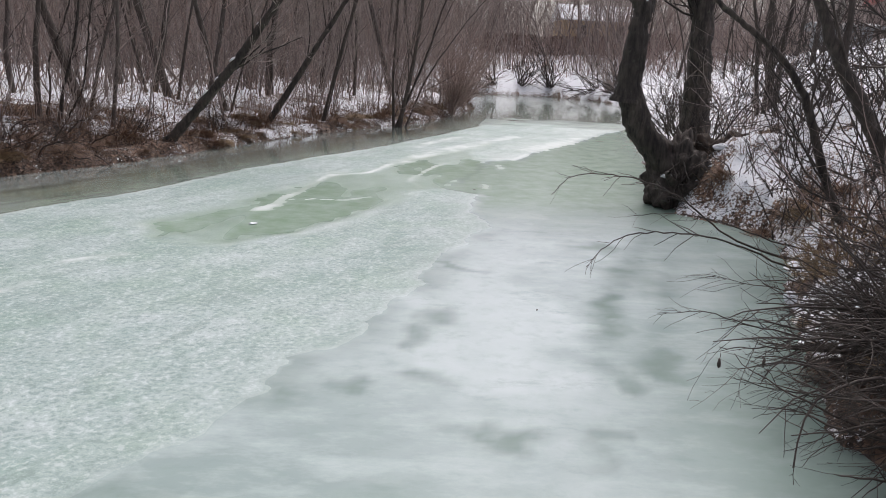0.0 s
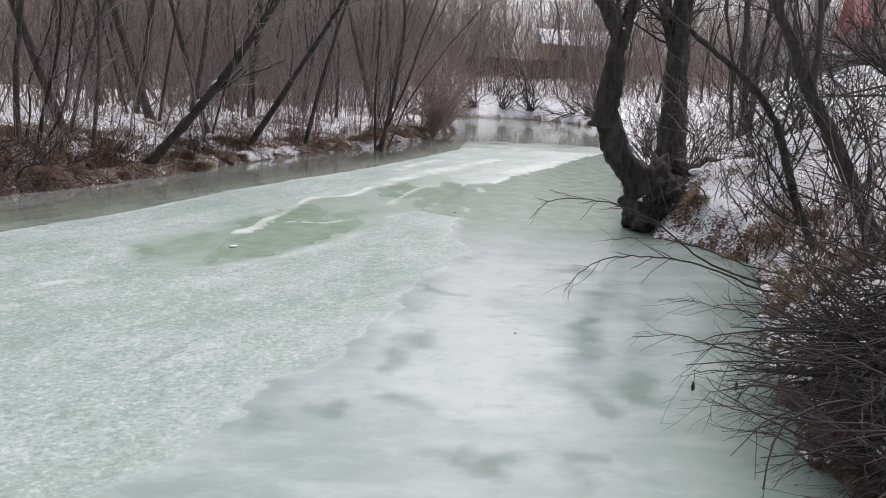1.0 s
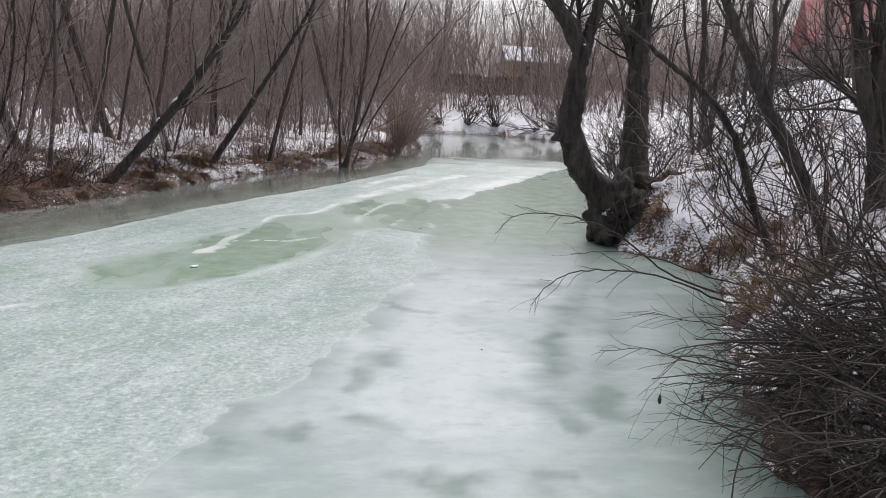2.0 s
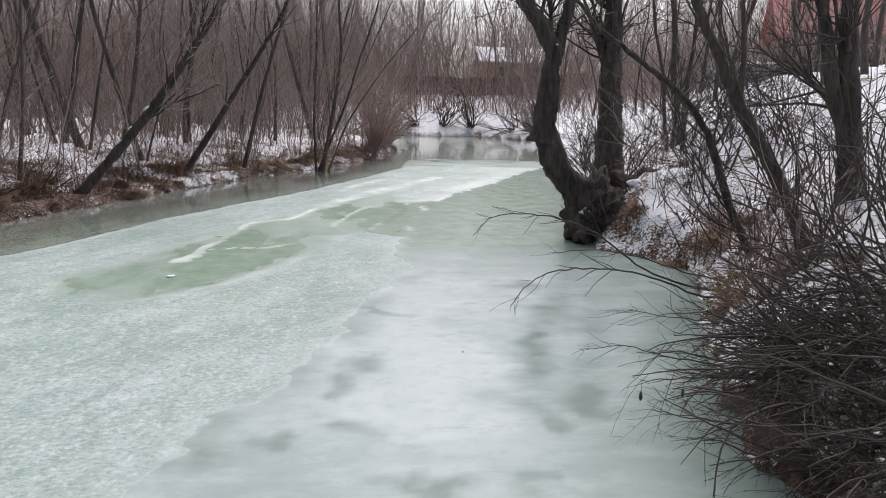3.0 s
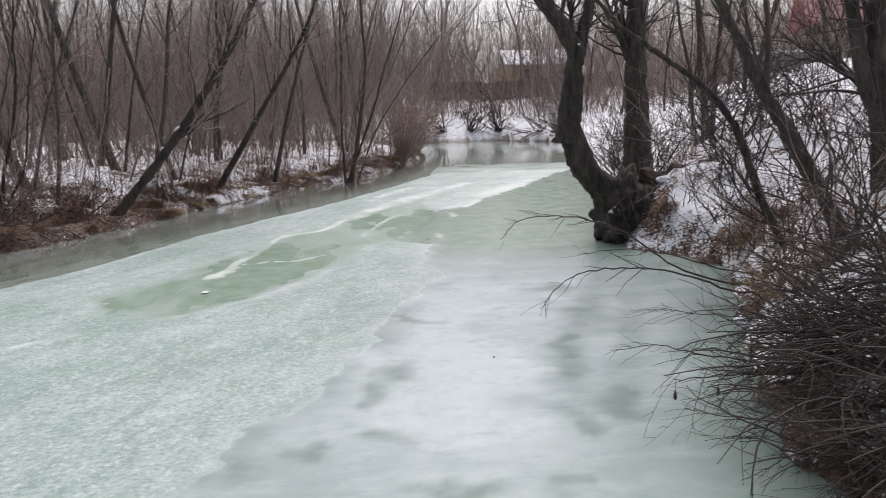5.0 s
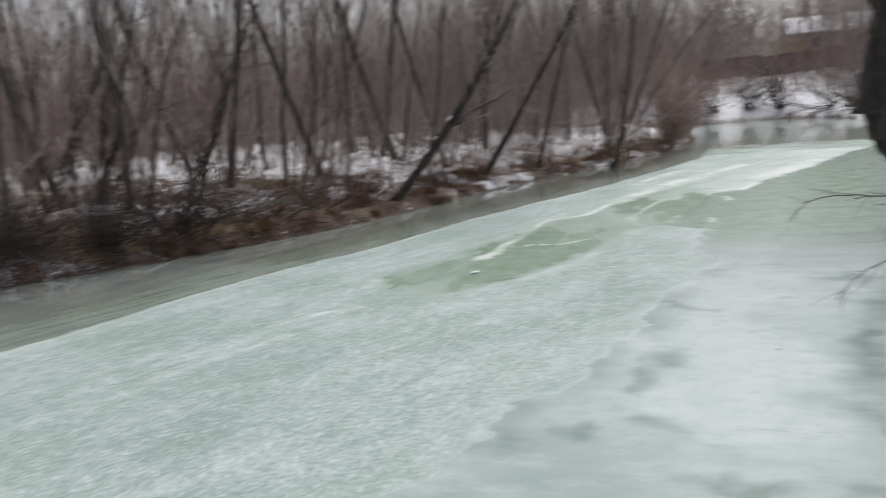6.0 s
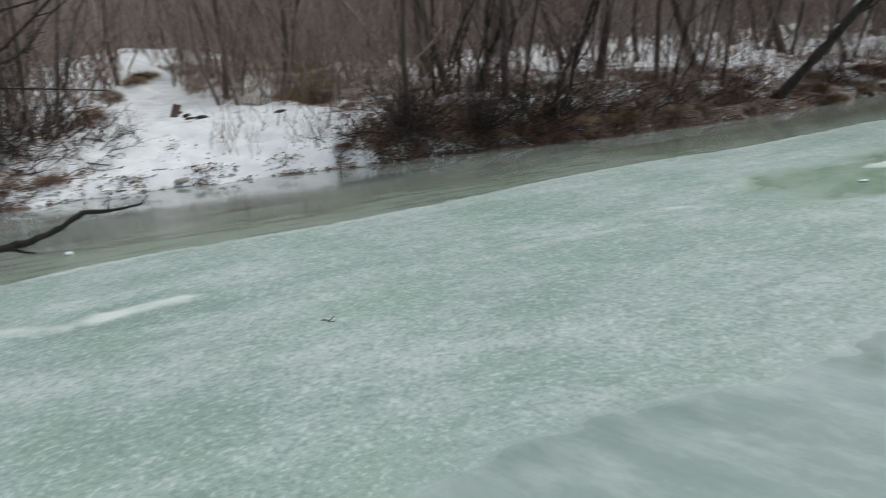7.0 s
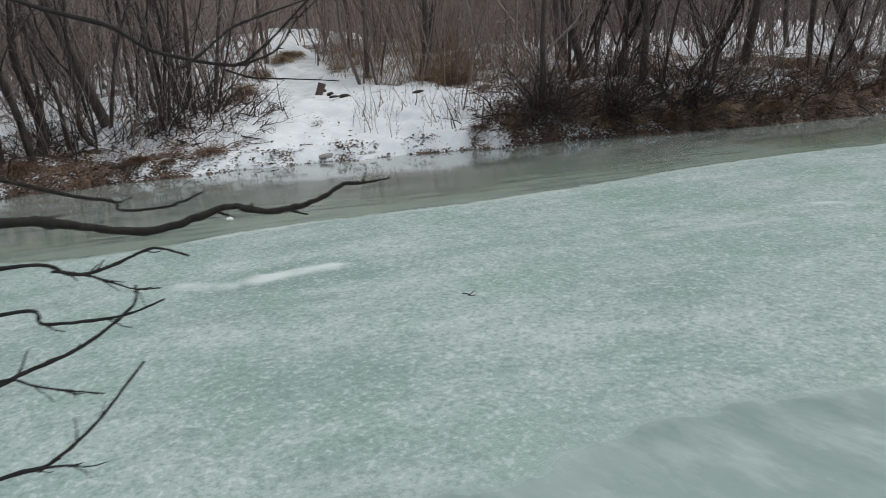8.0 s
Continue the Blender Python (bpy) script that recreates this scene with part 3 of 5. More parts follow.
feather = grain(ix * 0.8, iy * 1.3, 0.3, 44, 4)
cloud_sheen = cloud_sheen * (0.55 + 0.5 * mottle + 0.4 * feather) + 0.4 * smooth(0.5, 0.72, 0.6 * mottle + 0.4 * feather)
cloud_sheen = cloud_sheen + 0.28 * smooth(5.0, 6.5, iy) * smooth(1.2, -0.5, ix)
cloud_sheen = cloud_sheen + 0.36 * smooth(4.2, 5.2, iy) * smooth(-2.2, -1.6, ix) * smooth(1.1, 0.2, ix) * (0.5 + mottle)
cloud_sheen = cloud_sheen * (1 - 0.45 * smooth(5.7, 5.1, iy + 0.4 * jig))
cloud_sheen = np.clip(np.maximum(cloud_sheen, 0.55 * smooth(6.5, 9, iy) * smooth(3.5, 2.0, np.abs(ix - 1.2))), 0, 1)
iz = 0.014 * frost + 0.012 * streaks - 0.012 * green + 0.012 * jig * frost
ice_mesh = quads("ice", np.stack([ix, iy, iz], -1), jf)
blotch_and_shade = blotch_and_shade * (1 - 0.85 * frost)
one = np.ones_like(ix)
ice_mesh.attributes.new("zone", "FLOAT_COLOR", "POINT").data.foreach_set("color", np.stack([frost, green, dark, tone], -1).astype(np.float32).ravel())
ice_mesh.attributes.new("mark", "FLOAT_COLOR", "POINT").data.foreach_set("color", np.stack([streaks, 0.95 * blotch_and_shade, cloud_sheen, one], -1).astype(np.float32).ravel())
ice = tagged(part("river_ice", ice_mesh, ICE), "pale green frozen river with frosted and smooth wet ice", "ice", kind="structure")


# ---- trees ----
def barked(p, r, k, seed, depth=0.13):
    """A trunk with deep furrowed bark: path p, radii r, k sides."""
    s = np.concatenate([[0], np.cumsum(np.linalg.norm(np.diff(p, axis=0), axis=1))])
    t = np.linspace(0, s[-1], max(len(p), int(s[-1] / 0.06)))
    q = np.stack([np.interp(t, s, p[:, i]) for i in range(3)], -1)
    rr = np.interp(t, s, r)
    v, f = tubes(q[None], rr[None], k)
    mid, wide, off = np.repeat(q, k, 0), np.repeat(rr, k), Vector((seed * 2.3, seed * 0.7, 0))
    swell = np.empty(len(v))
    for i, co in enumerate(v):
        a = Vector((co[0] * 9.0, co[1] * 9.0, co[2] * 1.6)) + off
        swell[i] = depth * (1 - 3 * abs(noise.noise(a))) + 0.5 * depth * noise.noise(a * 2.7) + 0.12 * noise.noise(Vector(co) * 1.9 + off)
    return mid + (v - mid) * (1 + swell * np.minimum(1, 0.12 / wide + 0.4))[:, None], f


def tree(name, seed, trunks, radius, limbs, branches, twigs, bark, twig, label, category="tree", limb_len=2.2, lift=0.06, low=0.3, sides=8, twig_len=0.8, droop=0.0, hero=True, flare=0.35):
    """A bare tree: trunk paths from its own base, limbs, branches and twigs."""
    rng = rand(seed)
    ob = new(name)
    tp = [curve_through(([tuple(1.6 * Vector(t[0]) - 0.6 * Vector(t[1]))] if hero else []) + t, 9 if hero else 5) for t in trunks]
    n = min(len(t) for t in tp)
    tp = np.stack([t[np.linspace(0, len(t) - 1, n).astype(int)] for t in tp])
    tp = tp + rng.normal(0, 0.012, tp.shape) * np.linspace(0, 1, n)[None, :, None]
    tr = np.stack([r * (1 - 0.72 * np.linspace(0, 1, n) ** 1.1) for r in np.atleast_1d(radius)])
    tr = tr * (1 + flare * np.exp(-np.linspace(0, 1, n) / 0.07))[None]
    tr = tr * rng.uniform(0.93, 1.07, tr.shape)
    a, d, r, t = sprouts(rng, tp, tr, limbs, low, 0.97, 0.55, 0.3)
    lp = grown(rng, a, d, limb_len * rng.uniform(0.5, 1.2, limbs) * (1.15 - 0.7 * t), 8, 0.10, lift)
    lr = taper(np.maximum(r, 0.008), 8, 0.3)
    if hero:
        for k in range(len(tp)):
            v, f = barked(tp[k], tr[k], sides, seed + k)
            part("trunk", quads("trunk", v, f), bark, ob)
        for k in range(limbs):
            part("limb", quads("limb", *tubes(lp[k:k + 1], lr[k:k + 1], 6)), bark, ob)
    else:
        part("trunk", quads("trunk", *joined(tubes(tp, tr, sides), tubes(lp, lr, 4))), bark, ob)
    a, d, r, t = sprouts(rng, lp, lr, branches, 0.15, 0.98, 0.7, 0.6)
    bp = grown(rng, a, d, limb_len * 0.45 * rng.uniform(0.5, 1.3, branches), 6, 0.12, lift - droop)
    br = taper(np.maximum(r, 0.005), 6, 0.4)
    a, d, r, t = sprouts(rng, bp, br, twigs, 0.1, 1.0, 0.65, 0.7)
    wp = grown(rng, a, d, twig_len * rng.uniform(0.4, 1.2, twigs), 4, 0.12, lift - droop)
    part("crown", quads("crown", *joined(tubes(bp, br, 4), tubes(wp, taper(np.maximum(r, 0.003), 4, 0.5), 3))), twig, ob)["kind"] = "stuff"
    return tagged(ob, label, category)


def placed(ob, x, y, sink=0.12, z=None):
    ob.location = (x, y, (ground_at(x, y) if z is None else z) - sink)
    return ob


def lean_path(h, dx, dy, bend=0.0, rng=None):
    k = np.linspace(0, 1, 7)
    wob = np.zeros((7, 2)) if rng is None else np.cumsum(rng.normal(0, 0.012 * h, (7, 2)), 0)
    return [(dx * (t + bend * t * t) + wx, dy * (t + bend * t * t) + wy, h * t) for t, (wx, wy) in zip(k, wob)]


# old willow that grows out of the water's edge, bent and forked
WBASE = Vector((4.62, 14.6, 0.0))
old = tree("old_willow", 5, [[(0.25, 0, 0.2), (-0.02, 0, 0.6), (-0.42, 0, 0.98), (-0.82, 0, 1.40), (-1.04, 0, 1.84), (-1.18, 0, 2.34), (-1.14, 0, 2.84), (-1.10, 0, 3.33), (-1.07, 0, 3.72), (-1.38, 0, 4.23), (-1.73, 0.1, 4.8), (-2.1, 0.2, 5.7), (-2.4, 0.3, 7.6)],
                             [(-1.2, 0, 2.2), (-1.16, 0, 2.6), (-1.13, 0.02, 3.0), (-1.10, 0.05, 3.4), (-1.0, 0.08, 3.7), (-0.88, 0.1, 4.2), (-0.73, 0.1, 4.8), (-0.6, 0.1, 5.6), (-0.5, 0.2, 6.6), (-0.4, 0.4, 8.2)]],
           [0.32, 0.2], 22, 110, 460, BARK_BLACK, TWIG_DARK, "old black-barked willow leaning from the water's edge, forked", limb_len=3.2, low=0.66, sides=36, flare=0.55)
old.location = WBASE
roots = rand(51)
turns = np.linspace(-2.4, 1.2, 16)
root_p = grown(roots, np.tile([[-0.1, 0, 0.5]], (16, 1)) + roots.normal(0, 0.06, (16, 3)), np.stack([np.cos(turns) + 0.35, 0.8 * np.sin(turns), np.full(16, -0.32)], -1), roots.uniform(0.9, 1.9, 16), 7, 0.2, -0.05)
for k in range(16):
    part("root", quads("root", *tubes(root_p[k:k + 1], taper([roots.uniform(0.05, 0.15)], 7, 0.3) * [[0.05, 0.9, 1.05, 1, 1, 1, 0.6]], 9)), BARK_BLACK, old)


def lump(size, seed, rough=0.25, detail=4):
    """A rounded uneven mass."""
    bm = bmesh.new()
    bmesh.ops.create_icosphere(bm, subdivisions=detail, radius=1.0)
    off = Vector((seed * 3.1, seed * 1.7, 0))
    for v in bm.verts:
        k = 1 + rough * noise.noise(v.co * 1.4 + off) + 0.5 * rough * noise.noise(v.co * 3.7 + off)
        v.co = Vector((v.co.x * size[0], v.co.y * size[1], v.co.z * size[2])) * k
    for f in bm.faces:
        f.smooth = True
    return bm


def gnarled(size, seed):
    """A knotted mass of roots and earth."""
    bm = lump(size, seed, 0.45, 5)
    off = Vector((seed * 1.3, 0, seed * 0.7))
    for v in bm.verts:
        ridge = 1 - 2 * abs(noise.noise(Vector((v.co.x * 5.0, v.co.y * 5.0, v.co.z * 1.3)) + off))
        v.co *= 1 + 0.17 * ridge + 0.2 * noise.noise(v.co * 6 + off) + 0.1 * noise.noise(v.co * 15 + off)
    return bm


for k, (x, y, z, size) in enumerate(((0.0, 0.05, 0.42, (0.5, 0.45, 0.72)), (0.55, -0.15, 0.35, (0.55, 0.45, 0.62)), (1.05, -0.5, 0.3, (0.5, 0.45, 0.5)), (0.75, 0.5, 0.75, (0.6, 0.5, 0.5)), (1.2, 0.3, 0.85, (0.45, 0.4, 0.45)))):
    foot = part("root_flare", gnarled(size, 5 + k), EARTH if k > 1 else BARK_BLACK, old, "knotted black root flare with dark earth")
    foot.location = (x, y, z)
for k, (x, y, z, w) in enumerate(((-0.36, -0.33, 0.62, 0.12), (0.45, -0.42, 0.86, 0.16), (0.95, -0.75, 0.68, 0.2), (1.3, -0.55, 0.64, 0.2), (0.75, -0.1, 1.2, 0.2), (-1.07, -0.12, 3.84, 0.06))):
    cap = part("snow_cap", lump((w, w * 0.8, w * 0.35), 20 + k, 0.4, 3), SNOW, old, "small cap of snow")
    cap.location = (x, y, z)
rootlets = rand(53)
hang = np.stack([rootlets.uniform(-0.35, 1.5, 90), rootlets.uniform(-0.62, -0.2, 90), rootlets.uniform(0.3, 0.95, 90)], -1)
hang_p = grown(rootlets, hang, np.stack([rootlets.normal(0, 0.6, 90), rootlets.normal(-0.35, 0.3, 90), np.full(90, -0.5)], -1), rootlets.uniform(0.25, 0.7, 90), 6, 0.22, -0.1)
part("root_fringe", quads("root_fringe", *tubes(hang_p, taper(rootlets.uniform(0.006, 0.02, 90), 6, 0.3), 5)), BARK_BLACK, old)["kind"] = "stuff"
placed(tree("bank_willow", 6, [[(0.02, 0, -0.3), (0, 0, 0.3), (-0.05, 0, 1.2), (-0.08, 0, 1.9), (-0.1, 0, 2.9), (-0.13, 0, 3.95), (-0.25, 0.1, 6), (-0.1, 0.2, 8.5), (-0.2, 0.3, 11)]], [0.36], 14, 80, 420, BARK_BLACK, TWIG_DARK, "thick upright dark willow on the snowy bank", low=0.3, limb_len=3.0, sides=32), 6.08, 18.5, 0.0, 1.43)
placed(tree("bank_willow", 7, [[(0.05, 0, -0.5), (-0.05, 0, 0.3), (-0.15, 0, 0.9), (-0.26, 0, 1.6), (-0.36, 0, 2.24), (-0.42, 0, 3.04), (-0.5, 0.1, 5), (-0.4, 0.2, 8.5)],
                                       [(-0.16, 0, 0.8), (-0.3, 0, 1.2), (-0.49, 0, 1.6), (-0.68, 0, 2.3), (-0.88, 0, 3.0), (-1.15, 0, 4.0), (-1.4, 0.1, 5), (-1.8, 0.2, 8)]], [0.22, 0.13], 11, 60, 300, BARK_BLACK, TWIG_DARK, "forked dark willow trunk among the shrubs", low=0.35, limb_len=3.0, sides=28), 7.26, 10.5, 0.0, 1.3)
placed(tree("leaning_willow", 8, [[(0.2, 0, -0.4), (0, 0, 0), (-0.33, 0, 0.64), (-0.74, 0, 1.34), (-1.13, 0, 1.96), (-1.44, 0, 2.41), (-1.75, 0, 2.98), (-2.02, 0, 3.47), (-2.3, 0.1, 4.2), (-2.7, 0.2, 6.0)],
                                           [(-1.36, 0, 2.3), (-1.41, 0, 2.45), (-1.41, 0, 2.62), (-1.40, 0, 2.82), (-1.42, 0, 3.1), (-1.44, 0, 3.32), (-1.5, 0, 3.74), (-1.5, 0, 4.4), (-1.5, 0.1, 5.0), (-1.6, 0.1, 6.0)]], [0.13, 0.055], 14, 70, 280, BARK_GREY, TWIG_DARK, "grey willow stem leaning over the bank", low=0.2, sides=18), 6.22, 9.5, 0.0, 0.38)
placed(tree("leaning_willow", 9, [[(0, 0, 0), (-0.14, 0, 0.26), (-0.59, 0, 1.09), (-1.01, 0, 2.08), (-1.39, 0, 2.64), (-1.86, 0, 3.02), (-2.42, 0, 3.4), (-2.9, 0.1, 3.8), (-3.5, 0.2, 4.6)]], [0.075], 14, 60, 260, BARK_BLACK, TWIG_DARK, "slim dark willow bent far over the snowy bank", low=0.15, sides=12), 5.96, 10.5, 0.0, 0.1)
placed(tree("bank_willow", 10, [[(0, 0, 0), (-0.05, 0, 1.0), (-0.2, 0, 2.0), (-0.3, 0, 3.4), (-0.6, 0.1, 6), (-0.5, 0.2, 9)], [(0.15, 0.1, 0), (0.25, 0.1, 1.0), (0.25, 0.1, 2.0), (0.35, 0.1, 3.4), (0.2, 0.1, 6), (0.6, 0.2, 9)],
                                        [(-0.2, 0.1, 0), (-0.35, 0.1, 1.0), (-0.45, 0.1, 2.0), (-0.8, 0.1, 3.4), (-1.2, 0.1, 6), (-1.5, 0.2, 8)]], [0.13, 0.09, 0.07], 16, 60, 260, BARK_GREY, TWIG_GREY, "clump of grey willow stems up the snowy slope", low=0.15, sides=12), 8.45, 20.0, 0.1)

# trees that lean from the far side of the ice
lean1 = placed(tree("leaning_alder", 11, [[(0, 0, 0), (0.85, 0, 0.95), (1.68, 0, 1.95), (2.42, 0, 2.95), (3.06, 0, 3.9), (3.62, 0, 4.8), (4.3, 0.2, 6.4), (4.8, 0.3, 8.2)]], [0.135], 18, 80, 420, BARK_BLACK, TWIG_GREY, "alder leaning over the river with snow in its fork", low=0.35, sides=10), -7.08, 19.0, 0.0, 0.31)
for k, (x, z, w) in enumerate(((1.66, 2.06, 0.15), (1.25, 1.58, 0.10), (0.95, 1.22, 0.13), (0.55, 0.78, 0.11), (2.3, 2.95, 0.06), (2.7, 3.5, 0.05))):
    cap = part("snow_cap", lump((w * 0.8, w * 0.6, w * 0.25), 40 + k, 0.4, 3), SNOW, lean1, "small cap of snow")
    cap.location = (x + 0.02, -0.02, z + 0.03)
    cap.rotation_euler = (0, radians(-35), 0)
placed(tree("leaning_alder", 12, [[(0, 0, 0), (0.74, 0, 1.15), (1.46, 0, 2.3), (2.17, 0, 3.4), (2.9, 0, 4.7), (3.6, 0.2, 6.5), (4.1, 0.2, 8.5)]], [0.105], 18, 80, 420, BARK_BLACK, TWIG_GREY, "thin alder leaning over the river", low=0.3, sides=9), -5.49, 24.0, 0.0, 0.79)
placed(tree("leaning_alder", 13, [[(0, 0, 0), (0.44, 0, 1.75), (0.95, 0, 3.5), (1.5, 0.1, 5.3), (2.0, 0.2, 8)]], [0.085], 18, 70, 400, BARK_GREY, TWIG_GREY, "thin alder with a slight lean", low=0.3), -4.31, 27.0, 0.0, 0.82)
placed(tree("alder_clump", 14, [[(0, 0, 0), (0.45, 0, 2.4), (0.68, 0, 4.3), (0.6, 0, 6.2), (0.7, 0, 9)], [(0.1, 0, 0.4), (0.9, 0, 2.4), (1.4, 0, 4.0), (1.9, 0, 5.4), (2.6, 0, 8)],
                                        [(-0.3, 0.1, 0), (-0.35, 0.1, 1.6), (-0.25, 0.1, 3.9), (-0.2, 0.1, 6), (0, 0.1, 9)], [(0.3, 0.3, 0), (0.9, 0.3, 1.5), (1.8, 0.3, 2.9), (2.6, 0.3, 4.0), (3.6, 0.3, 5.2)]], [0.09, 0.055, 0.06, 0.04], 44, 220, 1100, BARK_GREY, TWIG_RED,
                    "clump of alder stems on the point of the bank", low=0.15), -1.76, 29.0, 0.0, 0.35)

def many_stemmed(seed, count, h, lean_x, lean_y, r, x, y, label):
    g = rand(seed)
    stems = []
    for _ in range(count):
        bx, by = g.normal(0, 0.3, 2)
        k, w, q, sway = lean_x + g.normal(0, 0.7), lean_y + g.normal(0, 0.7), g.uniform(0.6, 1.1), g.uniform(0.6, 1.7)
        crook = np.cumsum(g.normal(0, 0.11, (7, 2)), 0)
        stems.append([(bx + k * t ** sway * q + cx, by + w * t ** sway * q + cy, h * q * t) for t, (cx, cy) in zip((0, 0.14, 0.3, 0.47, 0.64, 0.82, 1.0), crook)])
    return placed(tree("alder_clump", seed, stems, [r * g.uniform(0.45, 1.25) for _ in stems], 6 * count, 20 * count, 70 * count, BARK_BLACK, TWIG_DARK, label, low=0.2, sides=7), x, y, 0.05)


many_stemmed(641, 5, 6.5, 1.2, 1.2, 0.055, -13.0, 14.4, "dark alder clump leaning over the brown bank")
many_stemmed(642, 4, 6.0, 1.6, 0.9, 0.05, -14.8, 14.6, "dark alder clump rising from snow and leaves")
many_stemmed(643, 4, 6.5, 1.2, 1.6, 0.055, -11.2, 15.6, "dark alder clump above the thin ice")
many_stemmed(644, 4, 6.5, 0.3, -0.3, 0.055, -18.4, 2.9, "dark alder clump over leaf litter")
many_stemmed(645, 4, 5.5, 0.3, 0.3, 0.045, -18.6, 5.0, "dark alder clump beside the snowy path")
many_stemmed(646, 3, 6.5, 1.0, 0.3, 0.04, -9.3, 18.6, "dark alder clump on the brown bank")
many_stemmed(647, 2, 7.0, 0.1, 0.1, 0.13, -17.9, 1.75, "thick dark alder stems over leaf litter")

# trees further back, copied from a few kinds
kinds = []
for s in range(7):
    r = rand(200 + s)
    h = r.uniform(8.5, 12.5)
    twin = [lean_path(h, r.normal(0, 0.9), r.normal(0, 0.9), r.uniform(-0.3, 0.6), r)]
    if s % 2:
        twin.append(lean_path(h * 0.8, r.normal(0, 1.6), r.normal(0, 1.6), 0.2, r))
    kinds.append(tagged(tree("woodland_tree", 220 + s, twin, [0.042 + 0.011 * s, 0.035][:len(twin)], 20, 90, 420, (BARK_WOOD, BARK_GREY, BARK_GREY)[s % 3], TWIG_RED if s % 3 else TWIG_GREY,
                             "bare slender woodland tree among brown saplings", low=0.15, sides=6, limb_len=2.2, hero=False), group="woodland trees"))
spot = rand(77)
spots = []
while len(spots) < 230:
    k = len(spots)
    if k < 165:
        x, y = spot.uniform(-48, 2), spot.uniform(-4, 62)
    else:
        x, y = spot.uniform(6, 32), (spot.uniform(14, 95) if k < 196 else spot.uniform(15, 34))
    dl, dr, wet = shore(np.array([x]), np.array([y]))
    d = min(dl[0], dr[0])
    path_clear = bool(on_path(x, y, 1.15)) and x < -11
    if wet[0] or path_clear or d < (1.0 if k < 165 else 2.2) or (k < 165 and dl[0] > dr[0]) or (k < 165 and d > 26) or (k < 165 and spot.uniform() > np.exp(-d / 18)):
        continue
    if any((x - a) ** 2 + (y - b) ** 2 < 0.8 for a, b in spots) or (k >= 165 and x < 8 + 0.12 * y):
        continue
    spots.append((x, y))
for k, (x, y) in enumerate(spots):
    m = pose(x, y, ground_at(x, y) - 0.1, spot.normal(0, 3), spot.normal(0, 3), spot.uniform(0, 360)) @ Matrix.Scale(spot.uniform(0.75, 1.25), 4)
    if k < len(kinds):
        kinds[k].matrix_basis = m
    else:
        copy_thing(kinds[k % len(kinds)], m)


# saplings and undergrowth
def thicket(name, seed, count, region, mat, label, tall, thick, keep, fork):
    rng = rand(seed)
    x, y = rng.uniform(region[0], region[1], count * 6), rng.uniform(region[2], region[3], count * 6)
    dl, dr, wet = shore(x, y)
    ok = ~wet & keep(x, y, dl, dr, rng) & (grain(x, y, 1.3, seed + 3, 2) > rng.uniform(0.15, 0.65, count * 6))
    x, y = x[ok][:count], y[ok][:count]
    z = land(x, y)[0] - 0.05
    n = len(x)
    base = np.stack([x, y, z], -1)
    lean_u, lean_v = 0.7 * (grain(x, y, 2.2, seed + 5) - 0.5), 0.7 * (grain(x, y, 2.2, seed + 9) - 0.5)
    way = np.stack([lean_u + rng.normal(0, 0.22, n), lean_v + rng.normal(0, 0.22, n), np.ones(n)], -1)
    h = tall * np.clip(rng.lognormal(-0.15, 0.42, n), 0.25, 2.2)
    p = grown(rng, base, way, h, 8, 0.15, 0.05)
    r = taper(thick * np.clip(rng.lognormal(-0.15, 0.65, n), 0.35, 3.2), 8, 0.25)
    a, d, rr, t = sprouts(rng, p, r, n * fork, 0.15, 0.98, 0.5, 0.6)
    w = grown(rng, a, d, tall * 0.24 * rng.uniform(0.3, 1.4, n * fork), 4, 0.22, 0.06)
    me = quads(name, *joined(tubes(p, r, 3), tubes(w, taper(np.maximum(0.8 * rr, 0.003), 4, 0.5), 3)))
    return tagged(part(name, me, mat), label, "undergrowth", kind="stuff")


def left_wood(x, y, dl, dr, rng):
    return (dl < dr) & (dl > 1.2) & (rng.uniform(0, 1, len(x)) < np.exp(-(dl - 1.2) / 11)) & ~(on_path(x, y) & (x < -11))


def left_deep(x, y, dl, dr, rng):
    return (dl < dr) & (dl > 6) & (rng.uniform(0, 1, len(x)) < np.exp(-(dl - 6) / 18)) & ~(on_path(x, y) & (x < -11))


def right_slope(x, y, dl, dr, rng):
    return (dr < dl) & (dr > 0.5) & (y > 6) & (x > 3.5)


thicket("saplings", 301, 1900, (-42, 3, -6, 58), TWIG_RED, "dense red-brown saplings along the wooded bank", 2.4, 0.010, left_wood, 6)
thicket("saplings", 302, 2400, (-60, 3, -10, 80), TWIG_GREY, "grey-brown stems deep in the wood", 6.0, 0.020, left_deep, 10)
thicket("saplings", 306, 700, (-60, 3, -10, 80), TWIG_RED, "tall reddish stems deep in the wood", 8.5, 0.028, left_deep, 14)
thicket("saplings", 303, 340, (3, 26, 6, 70), TWIG_GREY, "thin bare shoots over the snowy slope", 2.0, 0.009, right_slope, 5)
thicket("saplings", 307, 450, (-10, 2, 26, 49), TWIG_GREY, "tall grey-brown stems on the point of the bank", 4.8, 0.014, lambda x, y, dl, dr, rng: (dl < dr) & (dl > 0.5), 10)
thicket("saplings", 308, 3200, (-45, 36, 63, 86), TWIG_RED, "red-brown brush over the far snowy bank", 3.0, 0.022, lambda x, y, dl, dr, rng: (dr < dl) & (dr > 4.6), 8)
